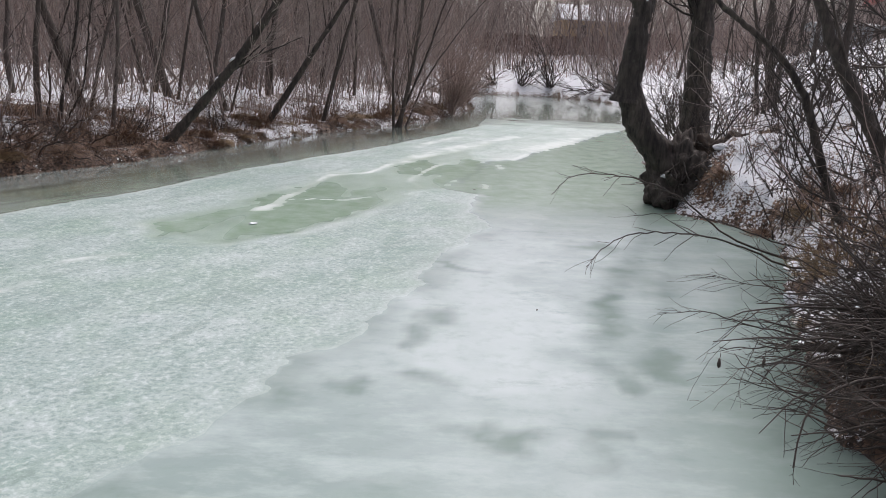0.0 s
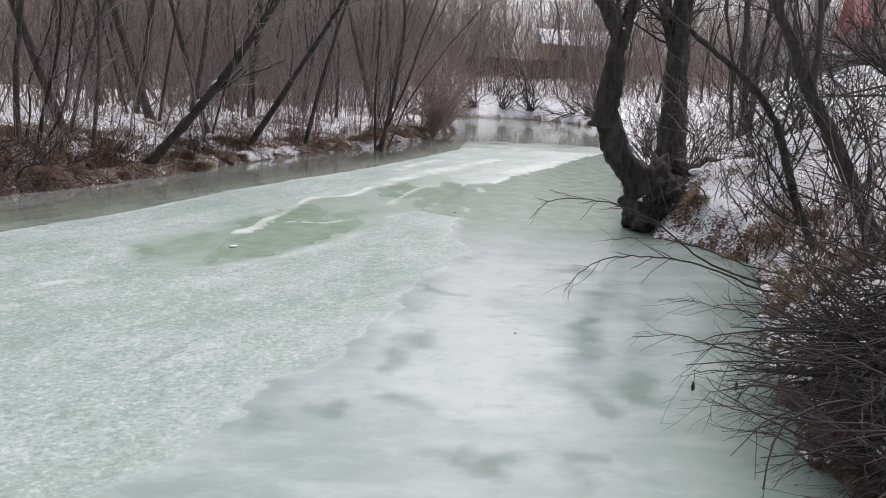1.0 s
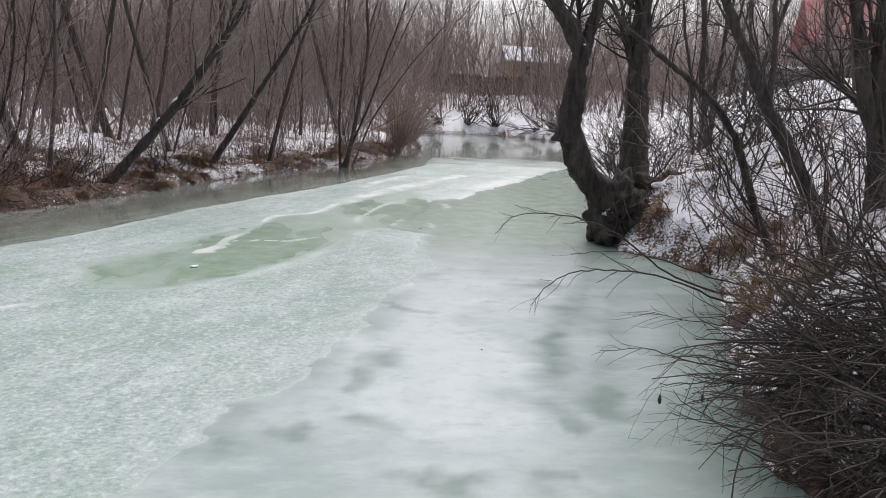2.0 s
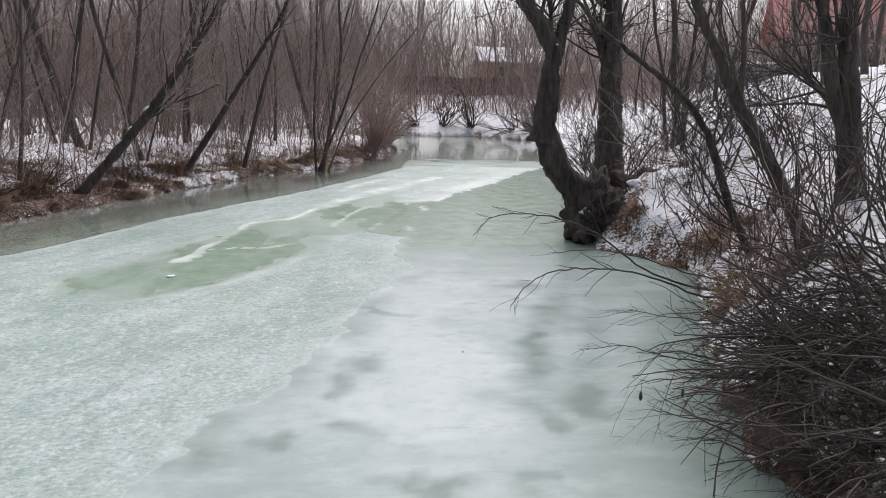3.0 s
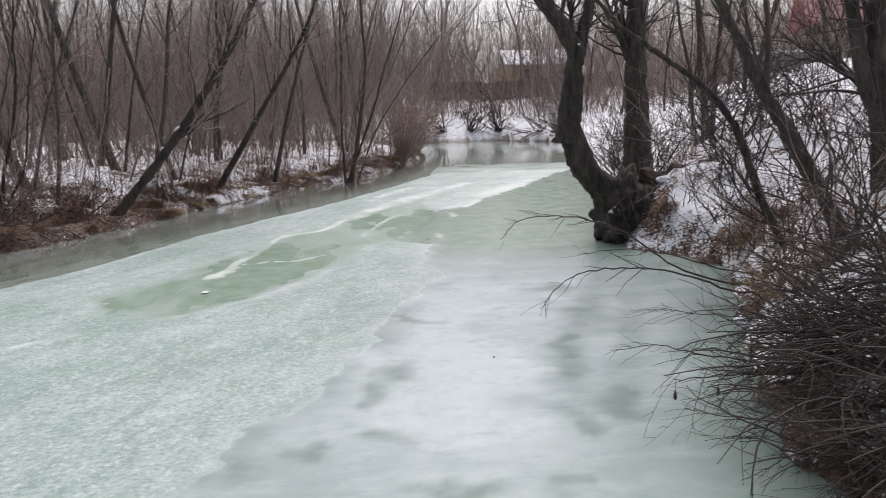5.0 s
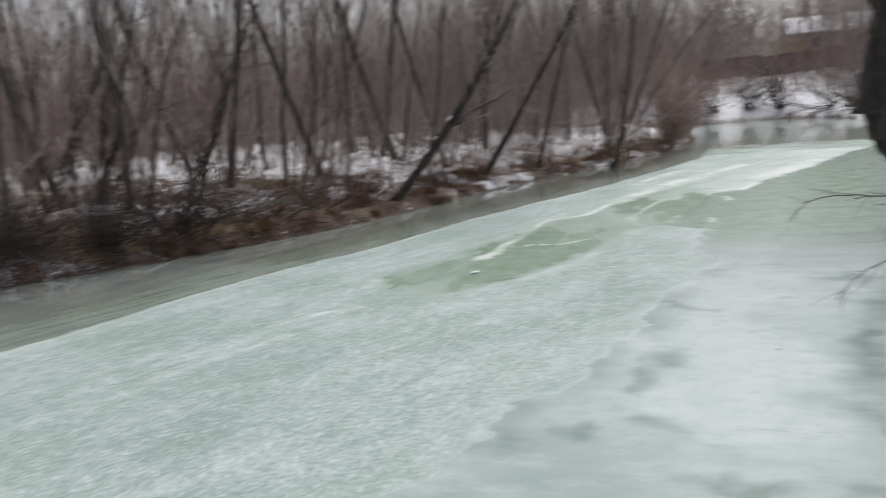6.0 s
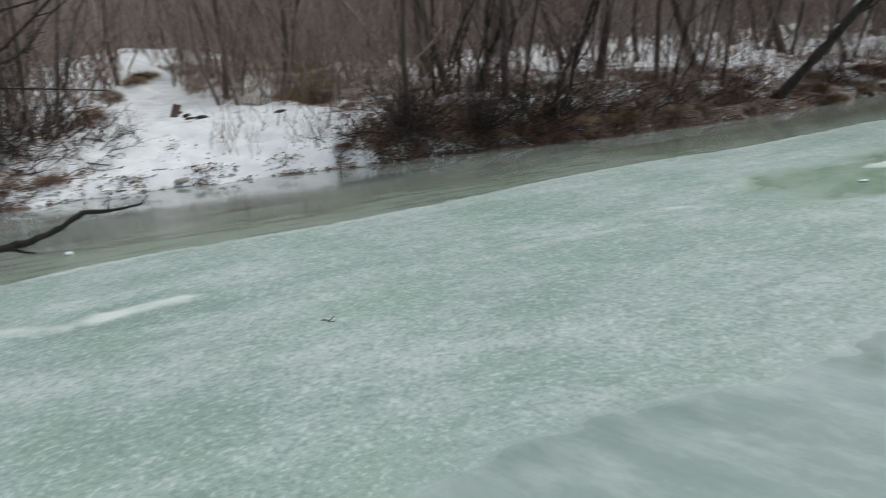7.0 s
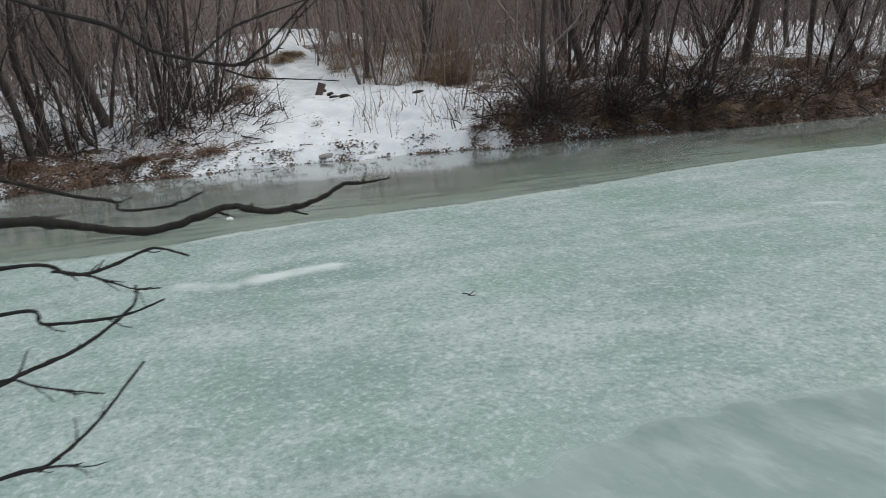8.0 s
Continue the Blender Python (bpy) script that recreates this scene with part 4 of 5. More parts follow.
thicket("saplings", 313, 1500, (-16, 2, 8, 40), STRAW_DARK, "low brown brush along the wooded bank", 0.8, 0.006, lambda x, y, dl, dr, rng: (dl < dr) & (dl > 0.3) & (dl < 4.0 - 0.14 * np.maximum(y - 14, 0)), 5)
thicket("saplings", 314, 300, (-44, -19, 4, 30), TWIG_RED, "brown saplings on both sides of the path", 4.0, 0.014, lambda x, y, dl, dr, rng: (dl < dr) & (dl > 4.5) & ~on_path(x, y, 1.0), 10)
thicket("saplings", 312, 130, (-34, -14, 9, 26), TWIG_RED, "reddish saplings beside the snowy path", 3.6, 0.013, lambda x, y, dl, dr, rng: (dl < dr) & (path_axes(x, y)[0] > 5.5) & (path_axes(x, y)[1] > 1.2) & (path_axes(x, y)[1] < 8), 9)
thicket("saplings", 311, 200, (-27, -17.4, -3, 6.5), TWIG_DARK, "dense dark brown saplings beside the snowy path", 4.5, 0.011, lambda x, y, dl, dr, rng: (dl < dr) & (dl > 1.0) & ~on_path(x, y, 1.1), 9)
thicket("saplings", 309, 700, (-42, 2, -6, 50), TWIG_GREY, "slim grey alder shoots along the wooded bank", 5.0, 0.018, left_wood, 12)
thicket("saplings", 310, 260, (14, 32, 24, 38), TWIG_GREY, "grey-brown shoots before the houses", 4.2, 0.022, lambda x, y, dl, dr, rng: dr < dl, 10)
thicket("far_wood", 304, 2300, (-55, 60, 66, 125), TWIG_GREY, "far bare wood beyond the bend", 13.0, 0.05, lambda x, y, dl, dr, rng: np.minimum(dl, dr) > 6.0, 14)
thicket("far_wood", 306, 450, (-26, 4, 62, 100), TWIG_GREY, "far bare wood behind the point of the bank", 12.0, 0.05, lambda x, y, dl, dr, rng: np.minimum(dl, dr) > 5.0, 16)
thicket("far_wood", 305, 1400, (-90, -20, -30, 80), TWIG_GREY, "far bare wood behind the thicket", 11.0, 0.05, lambda x, y, dl, dr, rng: (np.minimum(dl, dr) > 14) & ~on_path(x, y, 1.2), 12)


# shrubs
def shrub(name, seed, count, length, way, spread, mat, label, arch=-0.03, twigs=0, thick=0.0095, wide=0.22, wander=0.095, at=None, caps=0):
    rng, twigs = rand(seed), twigs or 5 * count
    ob = new(name)
    base = rng.normal(0, 1, (count, 3)) * [wide, wide, 0.04]
    if at:          # every stem starts on the ground beneath it
        wet = within(base[:, 0] + at[0], base[:, 1] + at[1], RING) | (np.minimum(line_distance(base[:, 0] + at[0], base[:, 1] + at[1], RIGHT), line_distance(base[:, 0] + at[0], base[:, 1] + at[1], LEFT)) < 0.3)
        base[wet] *= 0.2
        base[:, 2] = land(base[:, 0] + at[0], base[:, 1] + at[1])[0] - ground_at(*at)
    d = unit(np.array(way)) + rng.normal(0, spread, (count, 3))
    p = grown(rng, base, d, length * rng.uniform(0.45, 1.15, count), 12, wander, arch)
    r = taper(thick * rng.uniform(0.45, 1.7, count), 12, 0.2)
    for k in range(count):
        part("stem", quads("stem", *tubes(p[k:k + 1], r[k:k + 1], 6)), mat, ob)
    for k in range(caps):      # snow caught in the stems
        c, w = p[rng.integers(0, count), rng.integers(3, 9)], rng.uniform(0.012, 0.03)
        part("snow_cap", lump((w, w * 0.8, w * 0.35), seed + k, 0.4, 2), SNOW, ob, "small cap of snow").location = c
    a, dd, rr, t = sprouts(rng, p, r, twigs, 0.15, 1.0, 0.75, 0.55)
    w = grown(rng, a, dd, length * 0.30 * rng.uniform(0.3, 1.3, twigs), 6, 0.12, arch * 0.5)
    wr = taper(np.maximum(rr, 0.0025), 6, 0.4)
    a, dd, rr, t = sprouts(rng, w, wr, twigs * 2, 0.1, 1.0, 0.6, 0.7)
    q = grown(rng, a, dd, length * 0.1 * rng.uniform(0.3, 1.3, twigs * 2), 3, 0.12, 0)
    part("twig_crown", quads("twig_crown", *joined(tubes(w, wr, 4), tubes(q, taper(np.maximum(rr, 0.0016), 3, 0.5), 3))), mat, ob)["kind"] = "stuff"
    return tagged(ob, label, "shrub")


SHRUBS = [("willow_shrub", 401, 24, 1.7, (-0.75, -0.05, 0.42), 0.34, TWIG_NEAR, "dense dark willow shrub arching over the ice", 4.9, 6.3),
          ("willow_shrub", 402, 26, 1.7, (-0.75, -0.15, 0.15), 0.30, TWIG_NEAR, "dense dark willow shrub sprawling over the ice", 4.9, 5.2),
          ("willow_shrub", 421, 28, 1.6, (-0.7, -0.35, 0.05), 0.30, TWIG_NEAR, "tangled dark willow twigs low over the ice", 4.6, 4.6),
          ("willow_shrub", 422, 24, 1.6, (-0.6, -0.1, 0.35), 0.45, TWIG_NEAR, "tangled dark willow twigs at the waterline", 4.4, 5.6),
          ("willow_shrub", 423, 16, 1.5, (-0.7, 0.1, 0.4), 0.42, TWIG_NEAR, "dark willow shrub with dry grass at its foot", 5.0, 7.6),
          ("willow_shrub", 424, 20, 2.2, (-0.5, -0.3, 0.7), 0.42, TWIG_NEAR, "dark willow shrub over the snowy bank", 5.9, 6.0),
          ("brushwood", 431, 34, 1.4, (-0.8, -0.1, 0.18), 0.55, TWIG_NEAR, "tangle of dead brushwood at the waterline", 3.9, 5.0),
          ("brushwood", 432, 32, 1.4, (-0.6, -0.1, 0.25), 0.55, TWIG_NEAR, "tangle of dead brushwood over the ice edge", 4.0, 6.2),
          ("brushwood", 433, 34, 0.7, (-0.8, 0.1, 0.10), 0.45, TWIG_NEAR, "tangle of dead brushwood by the snowy bank", 3.6, 4.2),
          ("willow_shrub", 403, 17, 3.4, (-0.45, 0.0, 1.0), 0.32, TWIG_DARK, "tall dark willow shrub above the waterline", 5.6, 7.4),
          ("willow_shrub", 404, 12, 3.2, (-0.2, 0.1, 1.0), 0.34, TWIG_DARK, "upright dark willow shrub on the bank", 6.6, 8.6),
          ("willow_shrub", 405, 16, 2.2, (-0.4, -0.2, 0.9), 0.36, TWIG_RED, "reddish willow shrub in dry grass", 5.5, 9.0),
          ("willow_shrub", 406, 16, 3.6, (0.0, 0.1, 1.0), 0.30, TWIG_DARK, "upright dark willow shrub on the snow", 7.4, 12.6),
          ("willow_shrub", 407, 16, 3.0, (0.1, 0.1, 1.0), 0.34, TWIG_DARK, "bare shrub on the snowy slope", 8.2, 14.6),
          ("willow_shrub", 408, 18, 2.6, (-0.2, 0.0, 1.0), 0.36, TWIG_GREY, "bare shrub behind the old willow", 6.4, 16.4),
          ("bend_shrub", 409, 60, 4.0, (0.12, -0.05, 1.0), 0.15, TWIG_RED, "red-brown shrub on the point of the bank", 0.2, 36.5),
          ("bend_shrub", 410, 60, 4.2, (0.1, 0.0, 1.0), 0.16, TWIG_RED, "red-brown shrub at the river bend", 0.6, 41.0),
          ("bend_shrub", 411, 34, 5.0, (-0.2, -0.2, 1.0), 0.42, TWIG_DARK, "dark shrub leaning over the far ice", 9.0, 65.6),
          ("bend_shrub", 412, 34, 4.6, (-0.3, -0.1, 1.0), 0.42, TWIG_GREY, "grey shrub on the far snowy bank", 13.0, 60.0),
          ("bend_shrub", 441, 26, 4.4, (-0.5, -0.3, 0.8), 0.45, TWIG_DARK, "dark shrub leaning low over the far ice", 4.2, 65.9),
          ("bend_shrub", 442, 26, 4.0, (0.3, -0.3, 0.9), 0.45, TWIG_DARK, "dark shrub on the far snowy bank", 6.6, 66.6),
          ("bend_shrub", 443, 22, 4.6, (-0.6, -0.2, 0.7), 0.40, TWIG_DARK, "dark shrub leaning over the far ice edge", 12.0, 62.0),
          ("bend_shrub", 444, 22, 4.2, (-0.5, -0.2, 0.9), 0.40, TWIG_DARK, "dark shrub by the bend", 12.9, 55.5),
          ("bend_shrub", 445, 40, 4.0, (0.25, -0.1, 1.0), 0.2, TWIG_RED, "red-brown shrub at the tip of the bank", 1.0, 43.6),
          ("bank_shrub", 413, 60, 2.4, (0.4, -0.5, 0.8), 0.40, TWIG_DARK, "dark shrub hanging over the thin ice", -11.3, 12.6),
          ("bank_shrub", 414, 60, 2.4, (0.5, -0.5, 0.5), 0.45, TWIG_DARK, "dark shrub on the brown bank", -12.3, 11.4),
          ("bank_shrub", 415, 50, 2.6, (0.5, -0.3, 0.9), 0.40, TWIG_DARK, "dark shrub with snow under it", -10.2, 13.9),
          ("bank_shrub", 416, 16, 3.4, (0.2, 0.1, 1.0), 0.38, TWIG_DARK, "tall dark shrub beside the snowy path", -18.3, 5.6),
          ("bank_shrub", 417, 16, 3.0, (0.4, 0.0, 0.9), 0.42, TWIG_DARK, "dark shrub over leaf litter", -17.8, 4.6),
          ("bank_shrub", 418, 30, 3.2, (0.2, -0.1, 1.0), 0.32, TWIG_GREY, "grey shrub among saplings", -9.2, 18.4)]
SHRUBS.append(("brushwood", 434, 50, 1.2, (-0.8, 0.0, 0.12), 0.4, TWIG_NEAR, "tangle of dead brushwood low over the ice", 3.9, 5.6))
for k, (x, y, way) in enumerate(((4.5, 4.6, (-0.3, -0.2, 0.6)), (4.1, 3.9, (-0.3, -0.2, 0.6)), (5.0, 5.4, (-0.3, -0.2, 0.8)), (4.3, 3.7, (-0.2, 0.2, 0.5)), (4.8, 4.0, (-0.2, 0.1, 0.9)), (4.3, 5.2, (-0.4, 0.0, 0.5)), (3.9, 4.5, (-0.3, 0.0, 0.4)))):
    SHRUBS.append(("brushwood", 450 + k, 36, 1.7, (-0.85, -0.2 + 0.1 * (k % 3), 0.16 + way[2] * 0.12), 0.4, TWIG_NEAR, "dense tangle of dark brushwood on the near bank", x, y))
for k, (x, y) in enumerate(((3.5, 4.3), (3.45, 4.8), (3.7, 5.5), (3.45, 4.0), (3.8, 6.2), (3.6, 4.4))):
    SHRUBS.append(("brushwood", 530 + k, 26, 1.0, (-0.75, -0.15, 0.14), 0.45, TWIG_NEAR, "dark brushwood hanging over the ice edge", x, y))
for k, (x, y, way) in enumerate(((-18.0, 1.0, (0.5, 0, 0.5)), (-17.8, 2.4, (0.5, 0.1, 0.5)), (-18.1, 3.7, (0.4, 0.1, 0.5)), (-17.5, 5.0, (0.4, 0.2, 0.4)), (-18.9, 4.6, (0.2, 0.2, 0.7)), (-19.0, 2.2, (0.2, 0, 0.7)), (-17.5, 6.3, (0.3, 0.1, 0.6)), (-19.2, 6.0, (0.2, 0.1, 0.8)),
                                (-12.9, 10.6, (0.5, -0.3, 0.3)), (-12.0, 11.6, (0.5, -0.3, 0.4)), (-11.3, 12.8, (0.5, -0.3, 0.3)), (-10.6, 13.7, (0.5, -0.2, 0.4)), (-9.6, 15.0, (0.5, -0.2, 0.5)), (-12.9, 12.0, (0.3, 0, 0.7)), (-11.6, 14.2, (0.3, 0, 0.7)), (-8.9, 16.4, (0.5, -0.2, 0.4)), (-8.2, 19.4, (0.5, -0.2, 0.5)), (-7.0, 22.2, (0.5, -0.2, 0.5)))):
    SHRUBS.append(("brushwood", 480 + k, 45, 1.25, way, 0.6, TWIG_DARK, "low tangle of dark brushwood on the wooded bank", x, y))
for k, (x, y, mat) in enumerate(((4.75, 7.6, TWIG_DARK), (4.55, 8.1, STRAW), (5.3, 9.4, STRAW_DARK), (4.6, 8.7, STRAW), (4.8, 9.2, STRAW))):
    SHRUBS.append(("brushwood", 550 + k, 26, 0.6, (-0.4, -0.1, 0.6), 0.5, mat, "dead brush and dry stalks at the waterline", x, y))
for k, (x, y) in enumerate(((5.85, 11.3), (6.6, 10.4), (5.6, 9.9))):
    SHRUBS.append(("brushwood", 510 + k, 30, 0.8, (-0.2, -0.1, 0.8), 0.6, STRAW_DARK, "matted brown dead brush on the snowy slope", x, y))
for name, seed, count, length, way, spread, mat, label, x, y in SHRUBS:
    placed(shrub(name, seed, count, length, way, spread, mat, label, thick=0.03 if name == "bend_shrub" else 0.012, wide=0.22 if length > 1.75 else 0.45, wander=0.15 if name == "brushwood" else 0.11, at=(x, y), caps=3 if mat is TWIG_NEAR else 0), x, y, 0.05)


slope = [shrub("slope_shrub", 461 + k, 11, 2.6 + 0.4 * k, (-0.25, 0.0, 1.0), 0.36, mat, "bare crooked dark shrub on the snowy slope", thick=0.014, wander=0.2, arch=0.0, twigs=40) for k, mat in enumerate((TWIG_DARK, TWIG_DARK, TWIG_DARK))]
for ob in slope:
    tagged(ob, group="shrubs on the slope")
slope_rng = rand(46)
for k in range(26):
    y = slope_rng.uniform(8.0, 26.0) if k < 16 else slope_rng.uniform(8.6, 15.5)
    x = float(np.interp(y, [8, 11.6, 14, 18, 26], [5.2, 6.2, 5.6, 6.4, 8.2])) + abs(slope_rng.normal(0.2, 2.2 if k < 16 else 1.4))
    m = pose(x, y, ground_at(x, y) - 0.05, 0, 0, slope_rng.uniform(0, 360)) @ Matrix.Scale(slope_rng.uniform(0.7, 1.15), 4)
    if k < 3:
        slope[k].matrix_basis = m
    else:
        copy_thing(slope[k % 3], m)
for k, (x, y) in enumerate(((6.3, 17.4), (6.2, 20.0), (6.9, 22.0), (7.4, 24.5), (7.7, 20.6), (5.9, 16.0), (5.7, 12.7), (5.5, 11.5), (5.3, 10.7), (6.0, 12.0), (5.5, 13.4), (6.4, 19.0), (6.6, 15.0), (5.95, 19.4), (6.5, 21.4), (7.3, 24.0), (6.9, 22.8), (8.2, 27.0), (9.0, 30.0), (8.5, 28.4), (9.5, 33.0))):
    copy_thing(slope[k % 3], pose(x, y, ground_at(x, y) - 0.05, 0, 0, 70 * k) @ Matrix.Scale(0.85 if y > 15 else 0.6, 4))


# dry grass
def grass(name, seed, count, mat, label, tall, keep, droop=-0.16, region=(-20, 9, 0, 46)):
    rng = rand(seed)
    x, y = rng.uniform(region[0], region[1], count * 6), rng.uniform(region[2], region[3], count * 6)
    tuft = grain(x, y, 0.55, seed, 2)
    dl, dr, wet = shore(x, y)
    ok = ~wet & keep(x, y, dl, dr, tuft) & ~(on_path(x, y, 0.95) & (x < -11))
    x, y = x[ok][:count], y[ok][:count]
    n = len(x)
    z = land(x, y)[0] - 0.02
    way = np.stack([rng.normal(0, 0.45, n), rng.normal(0, 0.45, n), np.ones(n)], -1)
    p = grown(rng, np.stack([x, y, z], -1), way, tall * rng.uniform(0.4, 1.4, n), 5, 0.14, droop)
    me = quads(name, *ribbons(p, taper(np.full(n, 0.0055), 5, 0.15)))
    return tagged(part(name, me, mat), label, "grass", kind="stuff")


grass("dry_grass", 501, 34000, STRAW_DARK, "drooping brown dry grass along the waterline", 0.42, lambda x, y, dl, dr, t: (dl < dr) & (dl < 1.5) & (t > 0.42))
grass("dry_grass", 505, 30000, STRAW_DARK, "matted brown dry grass up the wooded bank", 0.55, lambda x, y, dl, dr, t: (dl < dr) & (dl > 1.0) & (dl < 4.2 - 0.12 * np.maximum(y - 14, 0)) & (y > 8.5) & (t > 0.52), -0.1)
grass("dry_grass", 506, 7000, STRAW_DARK, "matted brown dry grass on the snowy slope", 0.4, lambda x, y, dl, dr, t: (dr < dl) & (dr < 4.5) & (y > 7) & (y < 20) & (t > 0.6), -0.15)
grass("dry_grass", 502, 9000, STRAW, "straw-coloured dry grass among the saplings", 0.6, lambda x, y, dl, dr, t: (dl < dr) & (dl > 1.0) & (dl < 9) & (t > 0.62), -0.06)
grass("dry_grass", 503, 4500, STRAW, "dry grass tufts on the snowy bank", 0.45, lambda x, y, dl, dr, t: (dr < dl) & (dr < 3.5) & (y > 4.5) & (t > 0.66), -0.12)


grass("dry_grass", 504, 6500, STRAW, "tall straw-coloured grass beside the snowy path", 1.0, lambda x, y, dl, dr, t: (dl < dr) & (path_axes(x, y)[0] > 4.5) & (path_axes(x, y)[0] < 18) & (np.abs(path_axes(x, y)[1] - 4.2) < 3.2) & (t > 0.45), -0.05, (-28, -12, 6, 22))


def leaf_litter(name, seed, count, label, keep, region):
    """Withered leaves lying on snow and soil."""
    rng = rand(seed)
    x, y = rng.uniform(region[0], region[1], count * 6), rng.uniform(region[2], region[3], count * 6)
    dl, dr, wet = shore(x, y)
    ok = ~wet & keep(x, y, dl, dr, grain(x, y, 0.5, seed, 3), rng)
    x, y = x[ok][:count], y[ok][:count]
    n = len(x)
    h, snow = land(x, y)
    c = np.stack([x, y, h + 0.03 * snow + 0.012], -1)
    a, size = rng.uniform(0, 2 * np.pi, n), rng.uniform(0.02, 0.055, n)
    u = np.stack([np.cos(a), np.sin(a), rng.normal(0, 0.35, n)], -1) * size[:, None]
    w = np.stack([-np.sin(a), np.cos(a), rng.normal(0, 0.35, n)], -1) * size[:, None] * 0.5
    v = np.stack([c - u, c - w, c + u, c + w], 1).reshape(-1, 3)
    me = quads(name, v, np.arange(4 * n).reshape(-1, 4))
    return tagged(part(name, me, LEAF), label, "leaves", kind="stuff")


leaf_litter("leaf_litter", 521, 40000, "withered brown leaves over snow and soil", lambda x, y, dl, dr, t, g: (dl < dr) & (g.uniform(0, 1, len(x)) < np.exp(-dl / 1.8) * np.where(on_path(x, y) & (dl > 0.6), 0.06, 1) * (t > 0.4)), (-22, 2, -2, 40))
leaf_litter("leaf_litter", 522, 5000, "withered brown leaves on the snowy slope", lambda x, y, dl, dr, t, g: (dr < dl) & (dr < 5) & (t > 0.58), (1.5, 10, 2, 22))


def arching_willow():
    """A willow whose long thin branches reach out over the ice."""
    ob = new("arching_willow")
    rng = rand(92)
    reach = [(0.017, [(5.35, 9.5, 0.25), (4.44, 9.2, 0.22), (3.67, 9.2, 0.50), (2.98, 9.2, 0.60), (2.37, 9.2, 0.56), (2.04, 9.2, 0.38), (1.82, 9.2, 0.10)]),
             (0.017, [(5.3, 9.6, 0.25), (4.53, 9.4, 0.28), (3.67, 9.4, 0.54), (3.02, 9.4, 1.0), (2.55, 9.4, 1.2), (2.1, 9.4, 1.28), (1.57, 9.4, 1.23), (1.32, 9.4, 0.98)]),
             (0.012, [(5.3, 9.5, 0.3), (4.3, 9.3, 0.5), (3.5, 9.3, 0.75), (2.9, 9.3, 0.82), (2.3, 9.3, 0.78)]),
             (0.012, [(4.9, 7.0, 0.1), (3.87, 6.6, 0.10), (3.38, 6.6, 0.22), (2.8, 6.6, 0.33), (2.4, 6.6, 0.42), (1.98, 6.6, 0.39)]),
             (0.011, [(4.7, 6.2, 0.15), (3.82, 5.7, 0.06), (3.33, 5.6, 0.06), (2.92, 5.6, 0.09), (2.56, 5.6, 0.15), (2.3, 5.6, 0.22)]),
             (0.018, [(4.9, 6.6, 0.15), (3.98, 6.3, 0.17), (3.52, 6.3, 0.24), (3.3, 6.3, 0.25), (2.88, 6.25, 0.225), (2.46, 6.25, 0.205)]),
             (0.008, [(4.6, 7.0, 0.2), (3.6, 6.9, 0.55), (3.0, 6.9, 0.62), (2.5, 6.9, 0.7)])]
    for r, pts in reach:
        p = curve_through(pts, 6)[None]
        p = p + rng.normal(0, 0.008, p.shape)
        rr = taper([r], p.shape[1], 0.2)
        n = 16
        a, d, br, t = sprouts(rng, p, rr, n, 0.4, 0.98, 0.6, 0.6)
        q = grown(rng, a, d, rng.uniform(0.12, 0.55, n), 6, 0.13, -0.03)
        part("branch", quads("branch", *tubes(p, rr, 7)), TWIG_DARK, ob)
        part("spray", quads("spray", *tubes(q, taper(np.maximum(br, 0.0022), 6, 0.4), 4)), TWIG_DARK, ob)["kind"] = "stuff"
    for k, (x, y, z) in enumerate(((2.48, 6.25, 0.2), (2.88, 6.25, 0.22), (3.3, 6.3, 0.25))):
        bm = lump((0.016, 0.016, 0.045), 60 + k, 0.3, 2)
        pod = part("withered_leaf", bm, TWIG_DARK, ob)
        pod.location = (x, y, z - 0.14)
        part("leaf_stalk", quads("leaf_stalk", *tubes(np.array([[(x, y, z), (x + 0.004, y, z - 0.06), (x, y, z - 0.12)]]), taper([0.0025], 3, 0.8), 4)), TWIG_DARK, ob)
    return tagged(ob, "willow with long thin branches reaching over the ice", "tree")


arching_willow()

# tussocks of drooping grass on the edge of the banks
def tussock(seed, mat, label):
    rng = rand(seed)
    n = 420
    a = rng.uniform(0, 2 * np.pi, n)
    q = np.abs(rng.normal(0, 0.16, n))
    base = np.stack([q * np.cos(a), q * np.sin(a), 0.16 * np.exp(-(q / 0.2) ** 2)], -1)
    way = np.stack([np.cos(a) * 0.8, np.sin(a) * 0.8, np.full(n, 1.0)], -1) + rng.normal(0, 0.25, (n, 3))
    p = grown(rng, base, way, rng.uniform(0.2, 0.55, n), 6, 0.10, -0.34)
    ob = part("grass_tussock", quads("grass_tussock", *ribbons(p, taper(np.full(n, 0.006), 6, 0.2))), mat)
    return tagged(ob, label, "grass", "tussocks on the banks")


tufts = [tussock(701, STRAW_DARK, "brown grass tussock drooping over the bank"), tussock(702, STRAW_DARK, "brown grass tussock drooping over the bank"),
         tussock(703, STRAW, "straw-coloured grass tussock on the bank")]
tuft_rng = rand(71)
edges = []
for line, lo, hi, count, inward in ((LEFT, 0, 38, 120, -1), (RIGHT, 4, 20, 20, 1)):
    seg = line[(line[:, 1] > lo) & (line[:, 1] < hi)]
    for _ in range(count):
        k = tuft_rng.integers(0, len(seg) - 1)
        c = seg[k] + tuft_rng.uniform() * (seg[k + 1] - seg[k])
        edges.append((c[0] + inward * abs(tuft_rng.normal(0.5, 0.55)), c[1] + abs(tuft_rng.normal(0.25, 0.3)) * (1 if inward < 0 else 0)))
